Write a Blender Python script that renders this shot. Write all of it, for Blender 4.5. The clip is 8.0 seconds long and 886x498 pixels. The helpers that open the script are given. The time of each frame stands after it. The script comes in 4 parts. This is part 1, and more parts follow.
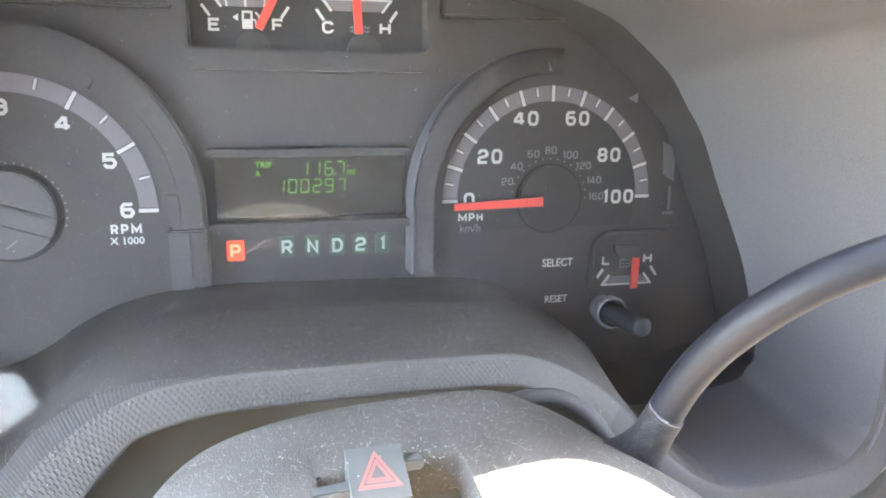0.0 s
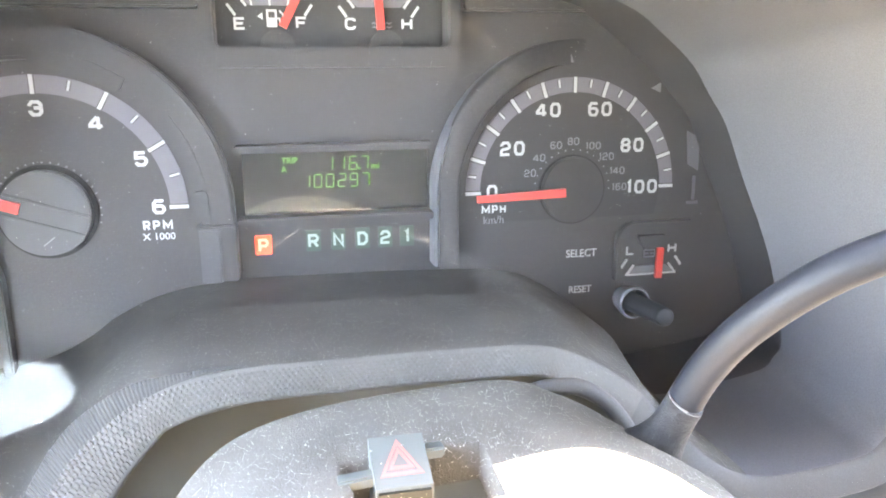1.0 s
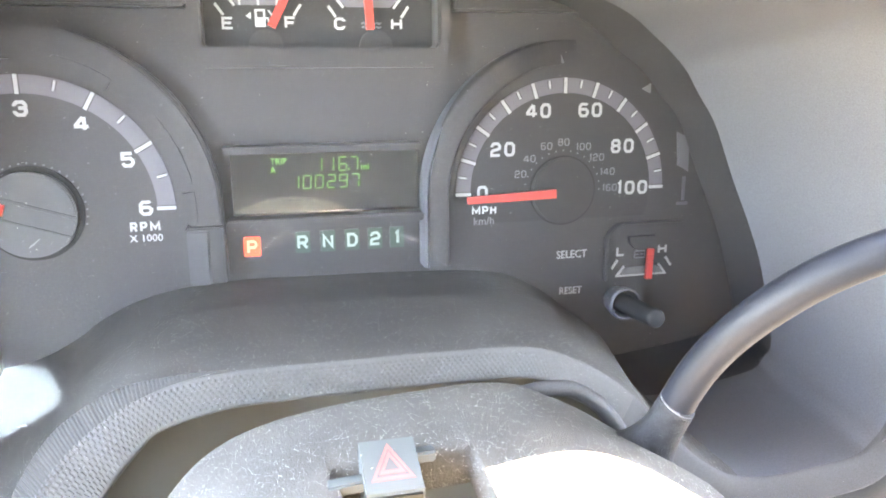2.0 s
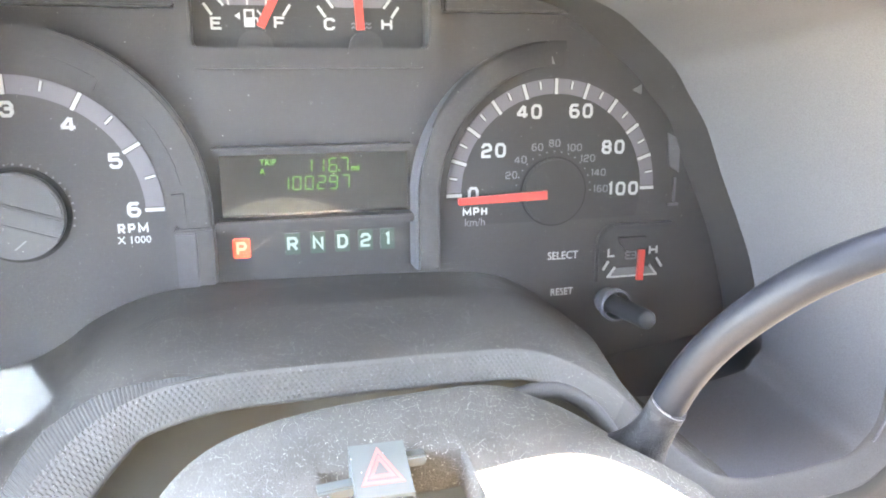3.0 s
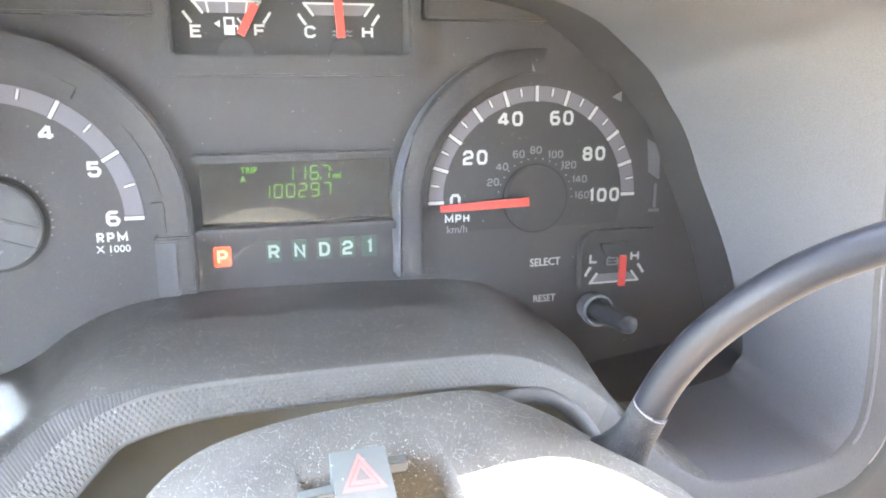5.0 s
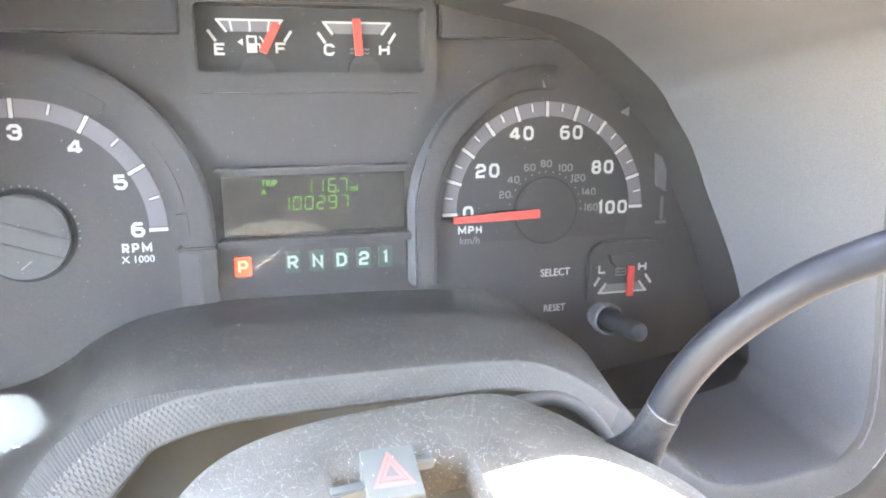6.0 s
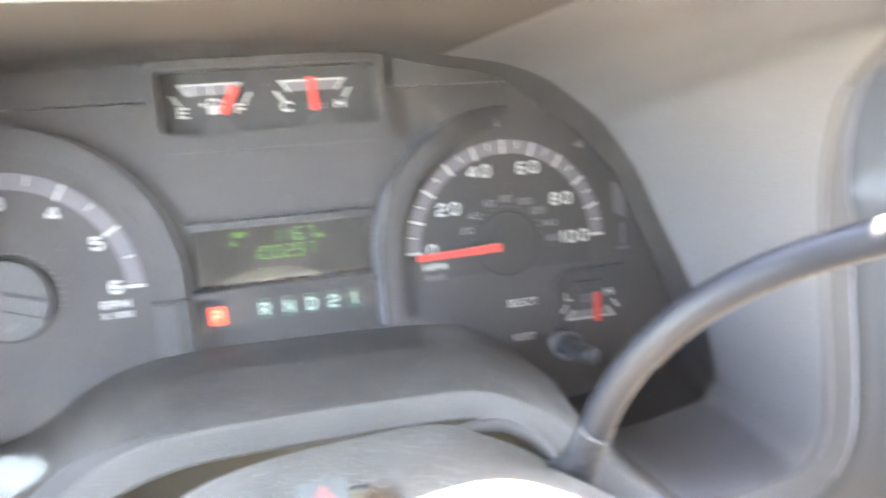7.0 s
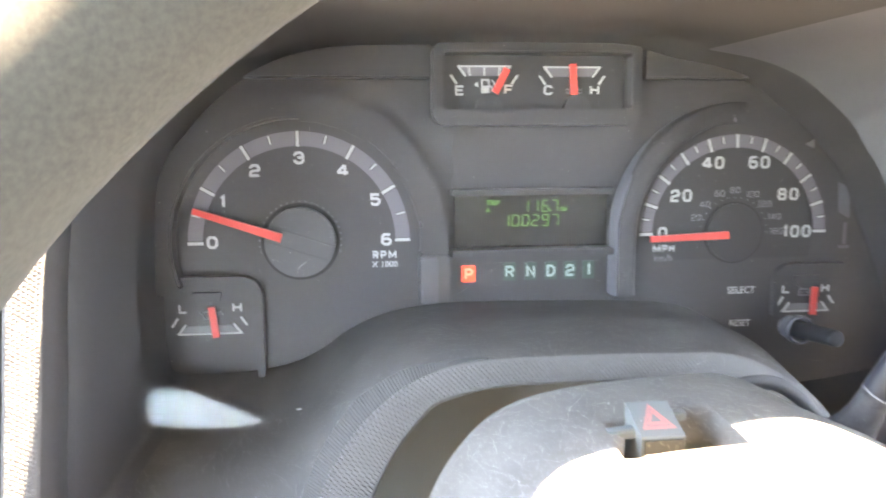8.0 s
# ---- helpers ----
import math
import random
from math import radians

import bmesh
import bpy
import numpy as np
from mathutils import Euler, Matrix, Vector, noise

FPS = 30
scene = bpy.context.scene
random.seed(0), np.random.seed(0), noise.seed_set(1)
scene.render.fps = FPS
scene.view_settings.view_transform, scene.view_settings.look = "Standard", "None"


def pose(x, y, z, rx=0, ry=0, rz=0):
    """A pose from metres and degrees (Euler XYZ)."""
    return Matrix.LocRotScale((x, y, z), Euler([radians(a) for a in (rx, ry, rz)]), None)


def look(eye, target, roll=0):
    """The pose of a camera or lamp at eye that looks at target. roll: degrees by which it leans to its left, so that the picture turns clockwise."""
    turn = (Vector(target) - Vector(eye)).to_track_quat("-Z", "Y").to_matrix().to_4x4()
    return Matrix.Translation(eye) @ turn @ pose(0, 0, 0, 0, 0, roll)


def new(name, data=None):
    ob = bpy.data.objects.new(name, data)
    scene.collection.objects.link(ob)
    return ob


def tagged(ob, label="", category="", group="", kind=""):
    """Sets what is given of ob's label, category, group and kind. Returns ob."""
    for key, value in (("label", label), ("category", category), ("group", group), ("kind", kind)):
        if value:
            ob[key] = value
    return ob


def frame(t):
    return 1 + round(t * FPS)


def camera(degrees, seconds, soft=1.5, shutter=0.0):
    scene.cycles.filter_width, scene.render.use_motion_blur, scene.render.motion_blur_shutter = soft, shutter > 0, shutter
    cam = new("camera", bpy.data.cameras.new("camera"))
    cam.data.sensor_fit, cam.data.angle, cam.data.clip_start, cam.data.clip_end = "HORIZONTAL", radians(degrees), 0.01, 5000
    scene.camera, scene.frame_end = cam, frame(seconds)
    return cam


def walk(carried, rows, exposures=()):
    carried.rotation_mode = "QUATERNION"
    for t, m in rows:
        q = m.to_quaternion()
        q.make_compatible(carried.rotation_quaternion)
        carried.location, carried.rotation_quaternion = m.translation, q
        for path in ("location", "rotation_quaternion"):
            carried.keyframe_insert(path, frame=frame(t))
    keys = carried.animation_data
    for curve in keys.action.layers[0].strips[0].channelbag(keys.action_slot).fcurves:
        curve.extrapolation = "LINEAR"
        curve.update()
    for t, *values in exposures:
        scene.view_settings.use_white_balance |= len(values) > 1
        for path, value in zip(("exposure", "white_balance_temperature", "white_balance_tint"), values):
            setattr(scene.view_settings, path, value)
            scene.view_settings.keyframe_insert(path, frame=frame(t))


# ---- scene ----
cam = camera(61.8, 8.0, soft=1.9, shutter=0.55)
# the dashboard's own axes (x right, y ahead, z up its face) lean back in the cab
G = pose(0, 0, 1.10, -20, 0, 0)
PATH = [
    (0, (-0.162, -0.381, 0.06), (0.34, 1.507, -0.367), 0.6),
    (0.5, (-0.161, -0.38, 0.061), (0.306, 1.511, -0.392), 0.2),
    (1, (-0.16, -0.386, 0.062), (0.263, 1.516, -0.391), -0.5),
    (1.5, (-0.16, -0.384, 0.062), (0.285, 1.513, -0.391), -0.4),
    (2, (-0.16, -0.384, 0.062), (0.291, 1.512, -0.39), -0.4),
    (3.5, (-0.159, -0.382, 0.062), (0.329, 1.504, -0.387), -0.4),
    (4, (-0.159, -0.382, 0.062), (0.34, 1.502, -0.385), -0.6),
    (4.5, (-0.158, -0.383, 0.062), (0.348, 1.501, -0.378), -0.7),
    (5.8, (-0.162, -0.385, 0.056), (0.364, 1.504, -0.335), -0.2),
    (6, (-0.168, -0.392, 0.061), (0.348, 1.502, -0.326), -0.5),
    (6.2, (-0.155, -0.392, 0.06), (0.458, 1.473, -0.319), -1.1),
    (6.3, (-0.1487, -0.4033, 0.0629), (0.4766, 1.5, -0.2941), -1.85),
    (6.4, (-0.1350, -0.4040, 0.0635), (0.5287, 1.5, -0.2953), -2.61),
    (6.5, (-0.1248, -0.4084, 0.0646), (0.5365, 1.5, -0.2900), -3.32),
    (6.6, (-0.1252, -0.4096, 0.0646), (0.5344, 1.5, -0.3060), -3.81),
    (6.7, (-0.126, -0.403, 0.064), (0.532, 1.447, -0.316), -3.7),
    (6.8, (-0.1292, -0.4093, 0.0644), (0.4879, 1.5, -0.3000), -4.07),
    (6.9, (-0.1357, -0.4150, 0.0650), (0.4106, 1.5, -0.2605), -4.20),
    (7, (-0.141, -0.416, 0.065), (0.326, 1.506, -0.231), -4.4),
    (7.1, (-0.156, -0.419, 0.066), (0.25, 1.52, -0.213), -3.9),
    (7.2, (-0.1681, -0.4255, 0.0637), (0.1783, 1.5, -0.1852), -3.66),
    (7.3, (-0.1797, -0.4308, 0.0611), (0.1300, 1.5, -0.1703), -3.27),
    (7.4, (-0.1874, -0.4347, 0.0581), (0.0583, 1.5, -0.1659), -3.11),
    (7.5, (-0.1973, -0.4364, 0.0561), (0.0297, 1.5, -0.1730), -2.58),
    (7.6, (-0.2045, -0.4369, 0.0551), (-0.0056, 1.5, -0.1943), -2.15),
    (7.7, (-0.2138, -0.4340, 0.0545), (-0.0040, 1.5, -0.2090), -1.59),
    (7.8, (-0.2200, -0.4393, 0.0526), (-0.0417, 1.5, -0.1934), -1.41),
    (7.9, (-0.2299, -0.4393, 0.0542), (-0.0460, 1.5, -0.2081), -0.71),
    (8.0, (-0.2327, -0.4428, 0.0531), (-0.0218, 1.5, -0.2079), -0.46),
]
walk(cam, [(t, G @ look(eye, target, roll)) for t, eye, target, roll in PATH],
     exposures=[(0, 6.45, 10000, 18), (0.4, 6.90, 10000, 18), (1.0, 7.02, 10000, 18), (7.4, 7.02, 10000, 18), (7.6, 6.82, 10000, 18), (7.8, 6.53, 10000, 18), (8.0, 6.56, 10000, 18)])

# ---- world, sun, exposure ----
world = bpy.data.worlds.new("sky")
scene.world = world
world.use_nodes = True
wn = world.node_tree
sky = wn.nodes.new("ShaderNodeTexSky")
sky.sky_type, sky.sun_disc = "NISHITA", False
sky.dust_density, sky.ozone_density = 0.3, 1.5
SUN_TO = (G.to_3x3() @ Vector((0.36, -0.02, 0.93))).normalized()
sky.sun_elevation = math.asin(SUN_TO.z)
sky.sun_rotation = math.atan2(SUN_TO.x, SUN_TO.y)
wn.links.new(sky.outputs[0], wn.nodes["Background"].inputs[0])
wn.nodes["Background"].inputs[1].default_value = 0.15
sun_data = bpy.data.lights.new("sun", "SUN")
sun_data.energy, sun_data.angle, sun_data.color = 5.0, radians(0.6), (1.0, 0.985, 0.96)
sun = new("sun", sun_data)
sun.matrix_world = look(SUN_TO * 6, (0, 0, 0))


# ---- materials ----
def material(name, colour, rough=0.5, metal=0.0, grain=0.0, grain_scale=900.0, mottle=0.25, mottle_scale=14.0,
             specks=0.0, speck_scale=420.0, speck_colour=(0.75, 0.74, 0.7), emit=None, power=0.0, spec=0.5, coat=0.0):
    """A surface with mottling at two scales, optional relief grain and dust specks."""
    m = bpy.data.materials.new(name)
    m.use_nodes = True
    n, l = m.node_tree.nodes, m.node_tree.links
    b = n["Principled BSDF"]
    b.inputs["Roughness"].default_value, b.inputs["Metallic"].default_value = rough, metal
    b.inputs["Specular IOR Level"].default_value = spec
    b.inputs["Coat Weight"].default_value = coat
    tc = n.new("ShaderNodeTexCoord")
    big = n.new("ShaderNodeTexNoise")
    big.inputs["Scale"].default_value, big.inputs["Detail"].default_value = mottle_scale, 6
    l.new(tc.outputs["Object"], big.inputs["Vector"])
    mix = n.new("ShaderNodeMixRGB")
    mix.inputs[1].default_value = (*[c * (1 - mottle) for c in colour], 1)
    mix.inputs[2].default_value = (*[min(1, c * (1 + mottle)) for c in colour], 1)
    l.new(big.outputs["Fac"], mix.inputs[0])
    out = mix.outputs[0]
    fine = n.new("ShaderNodeTexNoise")
    fine.inputs["Scale"].default_value, fine.inputs["Detail"].default_value = grain_scale, 2
    l.new(tc.outputs["Object"], fine.inputs["Vector"])
    if grain:
        fm = n.new("ShaderNodeMixRGB")
        fm.blend_type = "OVERLAY"
        fm.inputs[0].default_value = 0.35
        l.new(out, fm.inputs[1])
        l.new(fine.outputs["Fac"], fm.inputs[2])
        out = fm.outputs[0]
        bump = n.new("ShaderNodeBump")
        bump.inputs["Strength"].default_value, bump.inputs["Distance"].default_value = grain, 0.0006
        l.new(fine.outputs["Fac"], bump.inputs["Height"])
        l.new(bump.outputs[0], b.inputs["Normal"])
    if specks:
        v = n.new("ShaderNodeTexVoronoi")
        v.inputs["Scale"].default_value = speck_scale
        l.new(tc.outputs["Object"], v.inputs["Vector"])
        patchy = n.new("ShaderNodeTexNoise")
        patchy.inputs["Scale"].default_value = 60
        l.new(tc.outputs["Object"], patchy.inputs["Vector"])
        sep = n.new("ShaderNodeSeparateColor")
        l.new(v.outputs["Color"], sep.inputs[0])
        size = n.new("ShaderNodeMath")
        size.operation = "MULTIPLY"
        l.new(sep.outputs[0], size.inputs[0])
        l.new(patchy.outputs["Fac"], size.inputs[1])
        scale_by = n.new("ShaderNodeMath")
        scale_by.operation, scale_by.inputs[1].default_value = "MULTIPLY", specks
        l.new(size.outputs[0], scale_by.inputs[0])
        less = n.new("ShaderNodeMath")
        less.operation = "LESS_THAN"
        l.new(v.outputs["Distance"], less.inputs[0])
        l.new(scale_by.outputs[0], less.inputs[1])
        strength = n.new("ShaderNodeMath")
        strength.operation = "MULTIPLY"
        l.new(less.outputs[0], strength.inputs[0])
        vary = n.new("ShaderNodeMath")
        vary.operation = "MULTIPLY_ADD"
        vary.inputs[1].default_value, vary.inputs[2].default_value = 0.6, 0.4
        l.new(sep.outputs[1], vary.inputs[0])
        l.new(vary.outputs[0], strength.inputs[1])
        sm = n.new("ShaderNodeMixRGB")
        l.new(strength.outputs[0], sm.inputs[0])
        l.new(out, sm.inputs[1])
        sm.inputs[2].default_value = (*speck_colour, 1)
        out = sm.outputs[0]
    l.new(out, b.inputs["Base Color"])
    if emit:
        b.inputs["Emission Color"].default_value = (*emit, 1)
        b.inputs["Emission Strength"].default_value = power
    return m


def clear_pane(name, ior=1.45, dust=0.0):
    """Clear plastic: lets light through, mirrors by Fresnel."""
    m = bpy.data.materials.new(name)
    m.use_nodes = True
    n, l = m.node_tree.nodes, m.node_tree.links
    n.remove(n["Principled BSDF"])
    fr = n.new("ShaderNodeFresnel")
    fr.inputs[0].default_value = ior
    tr = n.new("ShaderNodeBsdfTransparent")
    gl = n.new("ShaderNodeBsdfGlossy")
    gl.inputs["Roughness"].default_value = 0.0
    mx = n.new("ShaderNodeMixShader")
    l.new(fr.outputs[0], mx.inputs[0])
    l.new(tr.outputs[0], mx.inputs[1])
    l.new(gl.outputs[0], mx.inputs[2])
    # a thin haze film that stands in for veiling glare, with dust flecks
    df = n.new("ShaderNodeBsdfDiffuse")
    df.inputs[0].default_value = (0.75, 0.74, 0.72, 1)
    film = n.new("ShaderNodeMixShader")
    noise_tex = n.new("ShaderNodeTexNoise")
    place = n.new("ShaderNodeTexCoord")
    l.new(place.outputs["Object"], noise_tex.inputs["Vector"])
    noise_tex.inputs["Scale"].default_value, noise_tex.inputs["Detail"].default_value = 25, 8
    amount = n.new("ShaderNodeMath")
    amount.operation, amount.inputs[1].default_value = "MULTIPLY", dust * 2
    l.new(noise_tex.outputs["Fac"], amount.inputs[0])
    cells = n.new("ShaderNodeTexVoronoi")
    cells.inputs["Scale"].default_value = 420
    l.new(place.outputs["Object"], cells.inputs["Vector"])
    pick = n.new("ShaderNodeSeparateColor")
    l.new(cells.outputs["Color"], pick.inputs[0])
    rare = n.new("ShaderNodeMath")
    rare.operation, rare.inputs[1].default_value = "POWER", 5
    l.new(pick.outputs[0], rare.inputs[0])
    reach = n.new("ShaderNodeMath")
    reach.operation, reach.inputs[1].default_value = "MULTIPLY", 0.12 if dust else 0.0
    l.new(rare.outputs[0], reach.inputs[0])
    fleck = n.new("ShaderNodeMath")
    fleck.operation = "LESS_THAN"
    l.new(cells.outputs["Distance"], fleck.inputs[0])
    l.new(reach.outputs[0], fleck.inputs[1])
    faint = n.new("ShaderNodeMath")
    faint.operation, faint.inputs[1].default_value = "MULTIPLY", 0.35
    l.new(fleck.outputs[0], faint.inputs[0])
    either = n.new("ShaderNodeMath")
    either.operation = "MAXIMUM"
    l.new(amount.outputs[0], either.inputs[0])
    l.new(faint.outputs[0], either.inputs[1])
    l.new(either.outputs[0], film.inputs[0])
    l.new(mx.outputs[0], film.inputs[1])
    l.new(df.outputs[0], film.inputs[2])
    l.new(film.outputs[0], n["Material Output"].inputs[0])
    return m


M_PLATE = material("dial_plate_black", (0.038, 0.034, 0.035), 0.55, grain=0.15, mottle=0.12, specks=0.12, speck_scale=480, speck_colour=(0.4, 0.4, 0.38))
M_MASK = material("mask_plastic", (0.034, 0.0305, 0.0315), 0.5, grain=0.13, grain_scale=1500, mottle=0.15, specks=0.08, speck_scale=300)
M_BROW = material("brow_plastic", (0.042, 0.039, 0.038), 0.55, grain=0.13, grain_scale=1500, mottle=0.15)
# lighter copy of the mask plastic; puts light on the box edge and foot block
M_MASKLIT = material("lit_mask_plastic", (0.056, 0.054, 0.058), 0.45, grain=0.13, grain_scale=1500, mottle=0.15)
M_SHELF = material("dusty_black_plastic", (0.068, 0.064, 0.059), 0.75, grain=0.6, grain_scale=2300, mottle=0.35, mottle_scale=40, specks=0.22, speck_scale=1150, speck_colour=(0.6, 0.59, 0.56), spec=0.3)
M_TRIM = material("textured_trim_plastic", (0.086, 0.083, 0.079), 0.62, grain=0.3, grain_scale=2000, mottle=0.15, specks=0.22, speck_scale=1300, spec=0.25)
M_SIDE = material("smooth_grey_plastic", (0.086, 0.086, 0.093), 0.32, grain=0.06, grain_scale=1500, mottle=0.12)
M_DASH = material("grey_dash_plastic", (0.018, 0.019, 0.019), 0.55, grain=0.2, mottle=0.15)
M_COLUMN = material("dusty_column_plastic", (0.088, 0.084, 0.077), 0.8, grain=0.8, grain_scale=1900, mottle=0.35, mottle_scale=45, specks=0.36, speck_scale=1150, speck_colour=(0.84, 0.82, 0.78), spec=0.3)
M_LINING = material("dark_lining_plastic", (0.058, 0.058, 0.060), 0.7, mottle=0.3)
M_SLOT = material("dull_slot_plastic", (0.095, 0.100, 0.092), 0.8, mottle=0.3)
M_LOWTRIM = material("smooth_dark_trim_plastic", (0.066, 0.064, 0.064), 0.62, grain=0.4, grain_scale=1800, mottle=0.2, specks=0.1, speck_scale=900, spec=0.25)
M_RIB = material("ribbed_black_plastic", (0.045, 0.044, 0.042), 0.65, grain=0.3, grain_scale=2000, mottle=0.2, spec=0.25)
M_FACE = material("grimy_switch_front", (0.012, 0.011, 0.006), 0.5, mottle=0.6, mottle_scale=300, specks=0.33, speck_scale=900, speck_colour=(0.40, 0.38, 0.28))
M_LEVER = material("satin_black_lever", (0.015, 0.017, 0.022), 0.44, grain=0.12, grain_scale=2500, mottle=0.12, spec=0.18)
M_COLLAR = material("worn_black_collar", (0.030, 0.030, 0.032), 0.6, grain=0.9, grain_scale=1600, mottle=0.7, mottle_scale=260, specks=0.24, speck_scale=1700, speck_colour=(0.3, 0.3, 0.31), spec=0.3)
M_DUST = material("pale_dust", (0.50, 0.49, 0.46), 0.9, mottle=0.3, mottle_scale=500)
M_WHITE = material("white_print", (0.49, 0.49, 0.48), 0.6, mottle=0.06)
M_DIM = material("grey_print", (0.165, 0.165, 0.172), 0.6, mottle=0.1)
M_LAMPWIN_HIGHLIGHT = material("smoked_window_and_arch_highlight", (0.105, 0.105, 0.115), 0.5, mottle=0.2)
M_BAND = material("grey_scale_band", (0.150, 0.140, 0.156), 0.55, mottle=0.08)
M_GREENWHITE = material("pale_green_print", (0.28, 0.37, 0.325), 0.6, mottle=0.08)
M_NEEDLE = material("fluorescent_red_needle", (0.75, 0.065, 0.05), 0.4, mottle=0.05)
M_HUB = material("needle_hub_plastic", (0.064, 0.063, 0.066), 0.4, mottle=0.15, specks=0.15)
# near-black for flat rings that paint the shade round the needle hubs
M_HUBSHADE = material("hub_shade_black", (0.013, 0.013, 0.013), 0.9)
M_FACEBLACK = material("dial_face_black", (0.024, 0.022, 0.0225), 0.55, grain=0.1, mottle=0.12, specks=0.08, speck_scale=480)
M_LCD = material("dark_lcd_glass", (0.006, 0.008, 0.007), 0.2, mottle=0.1, spec=0.3)
M_SEG = material("green_lcd_segment", (0.05, 0.16, 0.03), 0.4, emit=(0.20, 0.80, 0.10), power=0.0075, mottle=0.05)
M_PLAMP = material("lit_orange_gear_lamp", (0.8, 0.07, 0.03), 0.4, emit=(1.0, 0.070, 0.026), power=0.017, mottle=0.05)
M_PMARK = material("lit_pale_gear_letter", (0.8, 0.3, 0.2), 0.4, emit=(1.0, 0.22, 0.13), power=0.012, mottle=0.05)
M_GEARBOX = material("green_tinted_window", (0.032, 0.062, 0.045), 0.4, mottle=0.15)
M_BUTTON = material("grey_switch_plastic", (0.086, 0.098, 0.097), 0.4, mottle=0.12, specks=0.2)
M_TRIANGLE = material("red_print", (0.35, 0.12, 0.11), 0.5, mottle=0.15)
M_KNOB = material("black_knob_rubber", (0.014, 0.014, 0.015), 0.65, mottle=0.2, spec=0.2)
M_RING = material("scuffed_grey_ring", (0.060, 0.060, 0.066), 0.35, mottle=0.8, mottle_scale=300, specks=0.42, speck_scale=620, speck_colour=(0.35, 0.35, 0.37))
# hub tone raised in place of sun, so its arc mirrors in the display
M_HUBCAP = material("tan_hub_for_reflection", (0.34, 0.30, 0.215), 0.6, grain=0.4, mottle=0.2)
M_WHEEL = material("taupe_wheel_vinyl", (0.056, 0.053, 0.045), 0.75, grain=0.05, mottle=0.06, spec=0.2)
M_CABIN = material("grey_cabin_vinyl", (0.16, 0.155, 0.15), 0.7, grain=0.3, mottle=0.15)
M_REAR = material("dark_cab_cloth", (0.03, 0.03, 0.032), 0.9, mottle=0.3)
M_CARPET = material("grey_carpet", (0.05, 0.05, 0.05), 0.9, grain=0.6, mottle=0.3)
M_GROUND = material("pale_concrete", (0.19, 0.22, 0.24), 0.9, grain=0.5, mottle=0.3, mottle_scale=2)
# glows though it is no lamp: feeds the pale patch mirrored in the lens
M_OUTGLOW = material("pale_blue_glow_panel", (0.46, 0.58, 0.75), 0.8, mottle=0.05, mottle_scale=1, emit=(0.36, 0.68, 1.10), power=0.8)
# the lens film lifts the dials' blacks as glare would; its flecks are dust
M_LENS = clear_pane("clear_cluster_lens", 1.2, 0.018)
M_GLASS = clear_pane("display_glass", 1.5)


# ---- builders ----
def finish(name, mesh, mat, smooth=False):
    mesh.materials.clear()
    mesh.materials.append(mat)
    if smooth:
        mesh.polygons.foreach_set("use_smooth", [True] * len(mesh.polygons))
    return mesh


def thing(name, loc, label, category, group="", kind=""):
    """An Empty at loc of the dashboard's own axes, which carries the parts."""
    ob = new(name)
    ob.empty_display_size = 0.02
    ob.matrix_world = G @ Matrix.Translation(loc)
    ob["base"] = loc
    return tagged(ob, label, category, group, kind)


def base_of(ob):
    while ob.parent:
        ob = ob.parent
    return Vector(ob["base"])


def part(name, bm, mat, parent, label="", smooth=False, bevel=0.0, segments=2):
    """Links a bmesh (or mesh), given in the dashboard's axes, as one mesh object under a thing or a part."""
    if isinstance(bm, bmesh.types.BMesh):
        if bevel:
            edges = [e for e in bm.edges if len(e.link_faces) == 2 and e.calc_face_angle(0) > 0.6]
            bmesh.ops.bevel(bm, geom=edges, offset=bevel, segments=segments, affect="EDGES", clamp_overlap=True)
        bmesh.ops.recalc_face_normals(bm, faces=bm.faces)
        me = bpy.data.meshes.new(name)
        bm.to_mesh(me)
        bm.free()
    else:
        me = bm
    me.transform(Matrix.Translation(-base_of(parent)))
    finish(name, me, mat, smooth)
    ob = new(name, me)
    ob.parent = parent
    if label:
        ob["label"] = label
    return ob


def prism(outline, y_front, y_back):
    """A slab: an outline in x, z, drawn from y_front to y_back."""
    bm = bmesh.new()
    f = [bm.verts.new((x, y_front, z)) for x, z in outline]
    b = [bm.verts.new((x, y_back, z)) for x, z in outline]
    bm.faces.new(f)
    bm.faces.new(b[::-1])
    k = len(f)
    for i in range(k):
        bm.faces.new((f[i], b[i], b[(i + 1) % k], f[(i + 1) % k]))
    bmesh.ops.recalc_face_normals(bm, faces=bm.faces)
    return bm


def strip(inner, outer, y_front, y_back):
    """A slab between two open lines of equal length in x, z."""
    return prism(list(outer) + list(inner)[::-1], y_front, y_back)


def frame_slab(inner, outer, y_front, y_back):
    """A closed frame between two loops of equal length."""
    bm = bmesh.new()
    k = len(inner)
    rows = [[bm.verts.new((x, y, z)) for x, z in loop] for loop, y in ((inner, y_back), (inner, y_front), (outer, y_front), (outer, y_back))]
    for a, b in zip(rows, rows[1:] + rows[:1]):
        for i in range(k):
            bm.faces.new((a[i], a[(i + 1) % k], b[(i + 1) % k], b[i]))
    bmesh.ops.recalc_face_normals(bm, faces=bm.faces)
    return bm


def rounded(x0, x1, z0, z1, r, n=6):
    pts = []
    for cx, cz, a0 in ((x1 - r, z1 - r, 0), (x0 + r, z1 - r, 90), (x0 + r, z0 + r, 180), (x1 - r, z0 + r, 270)):
        for i in range(n + 1):
            a = radians(a0 + 90 * i / n)
            pts.append((cx + r * math.cos(a), cz + r * math.sin(a)))
    return pts


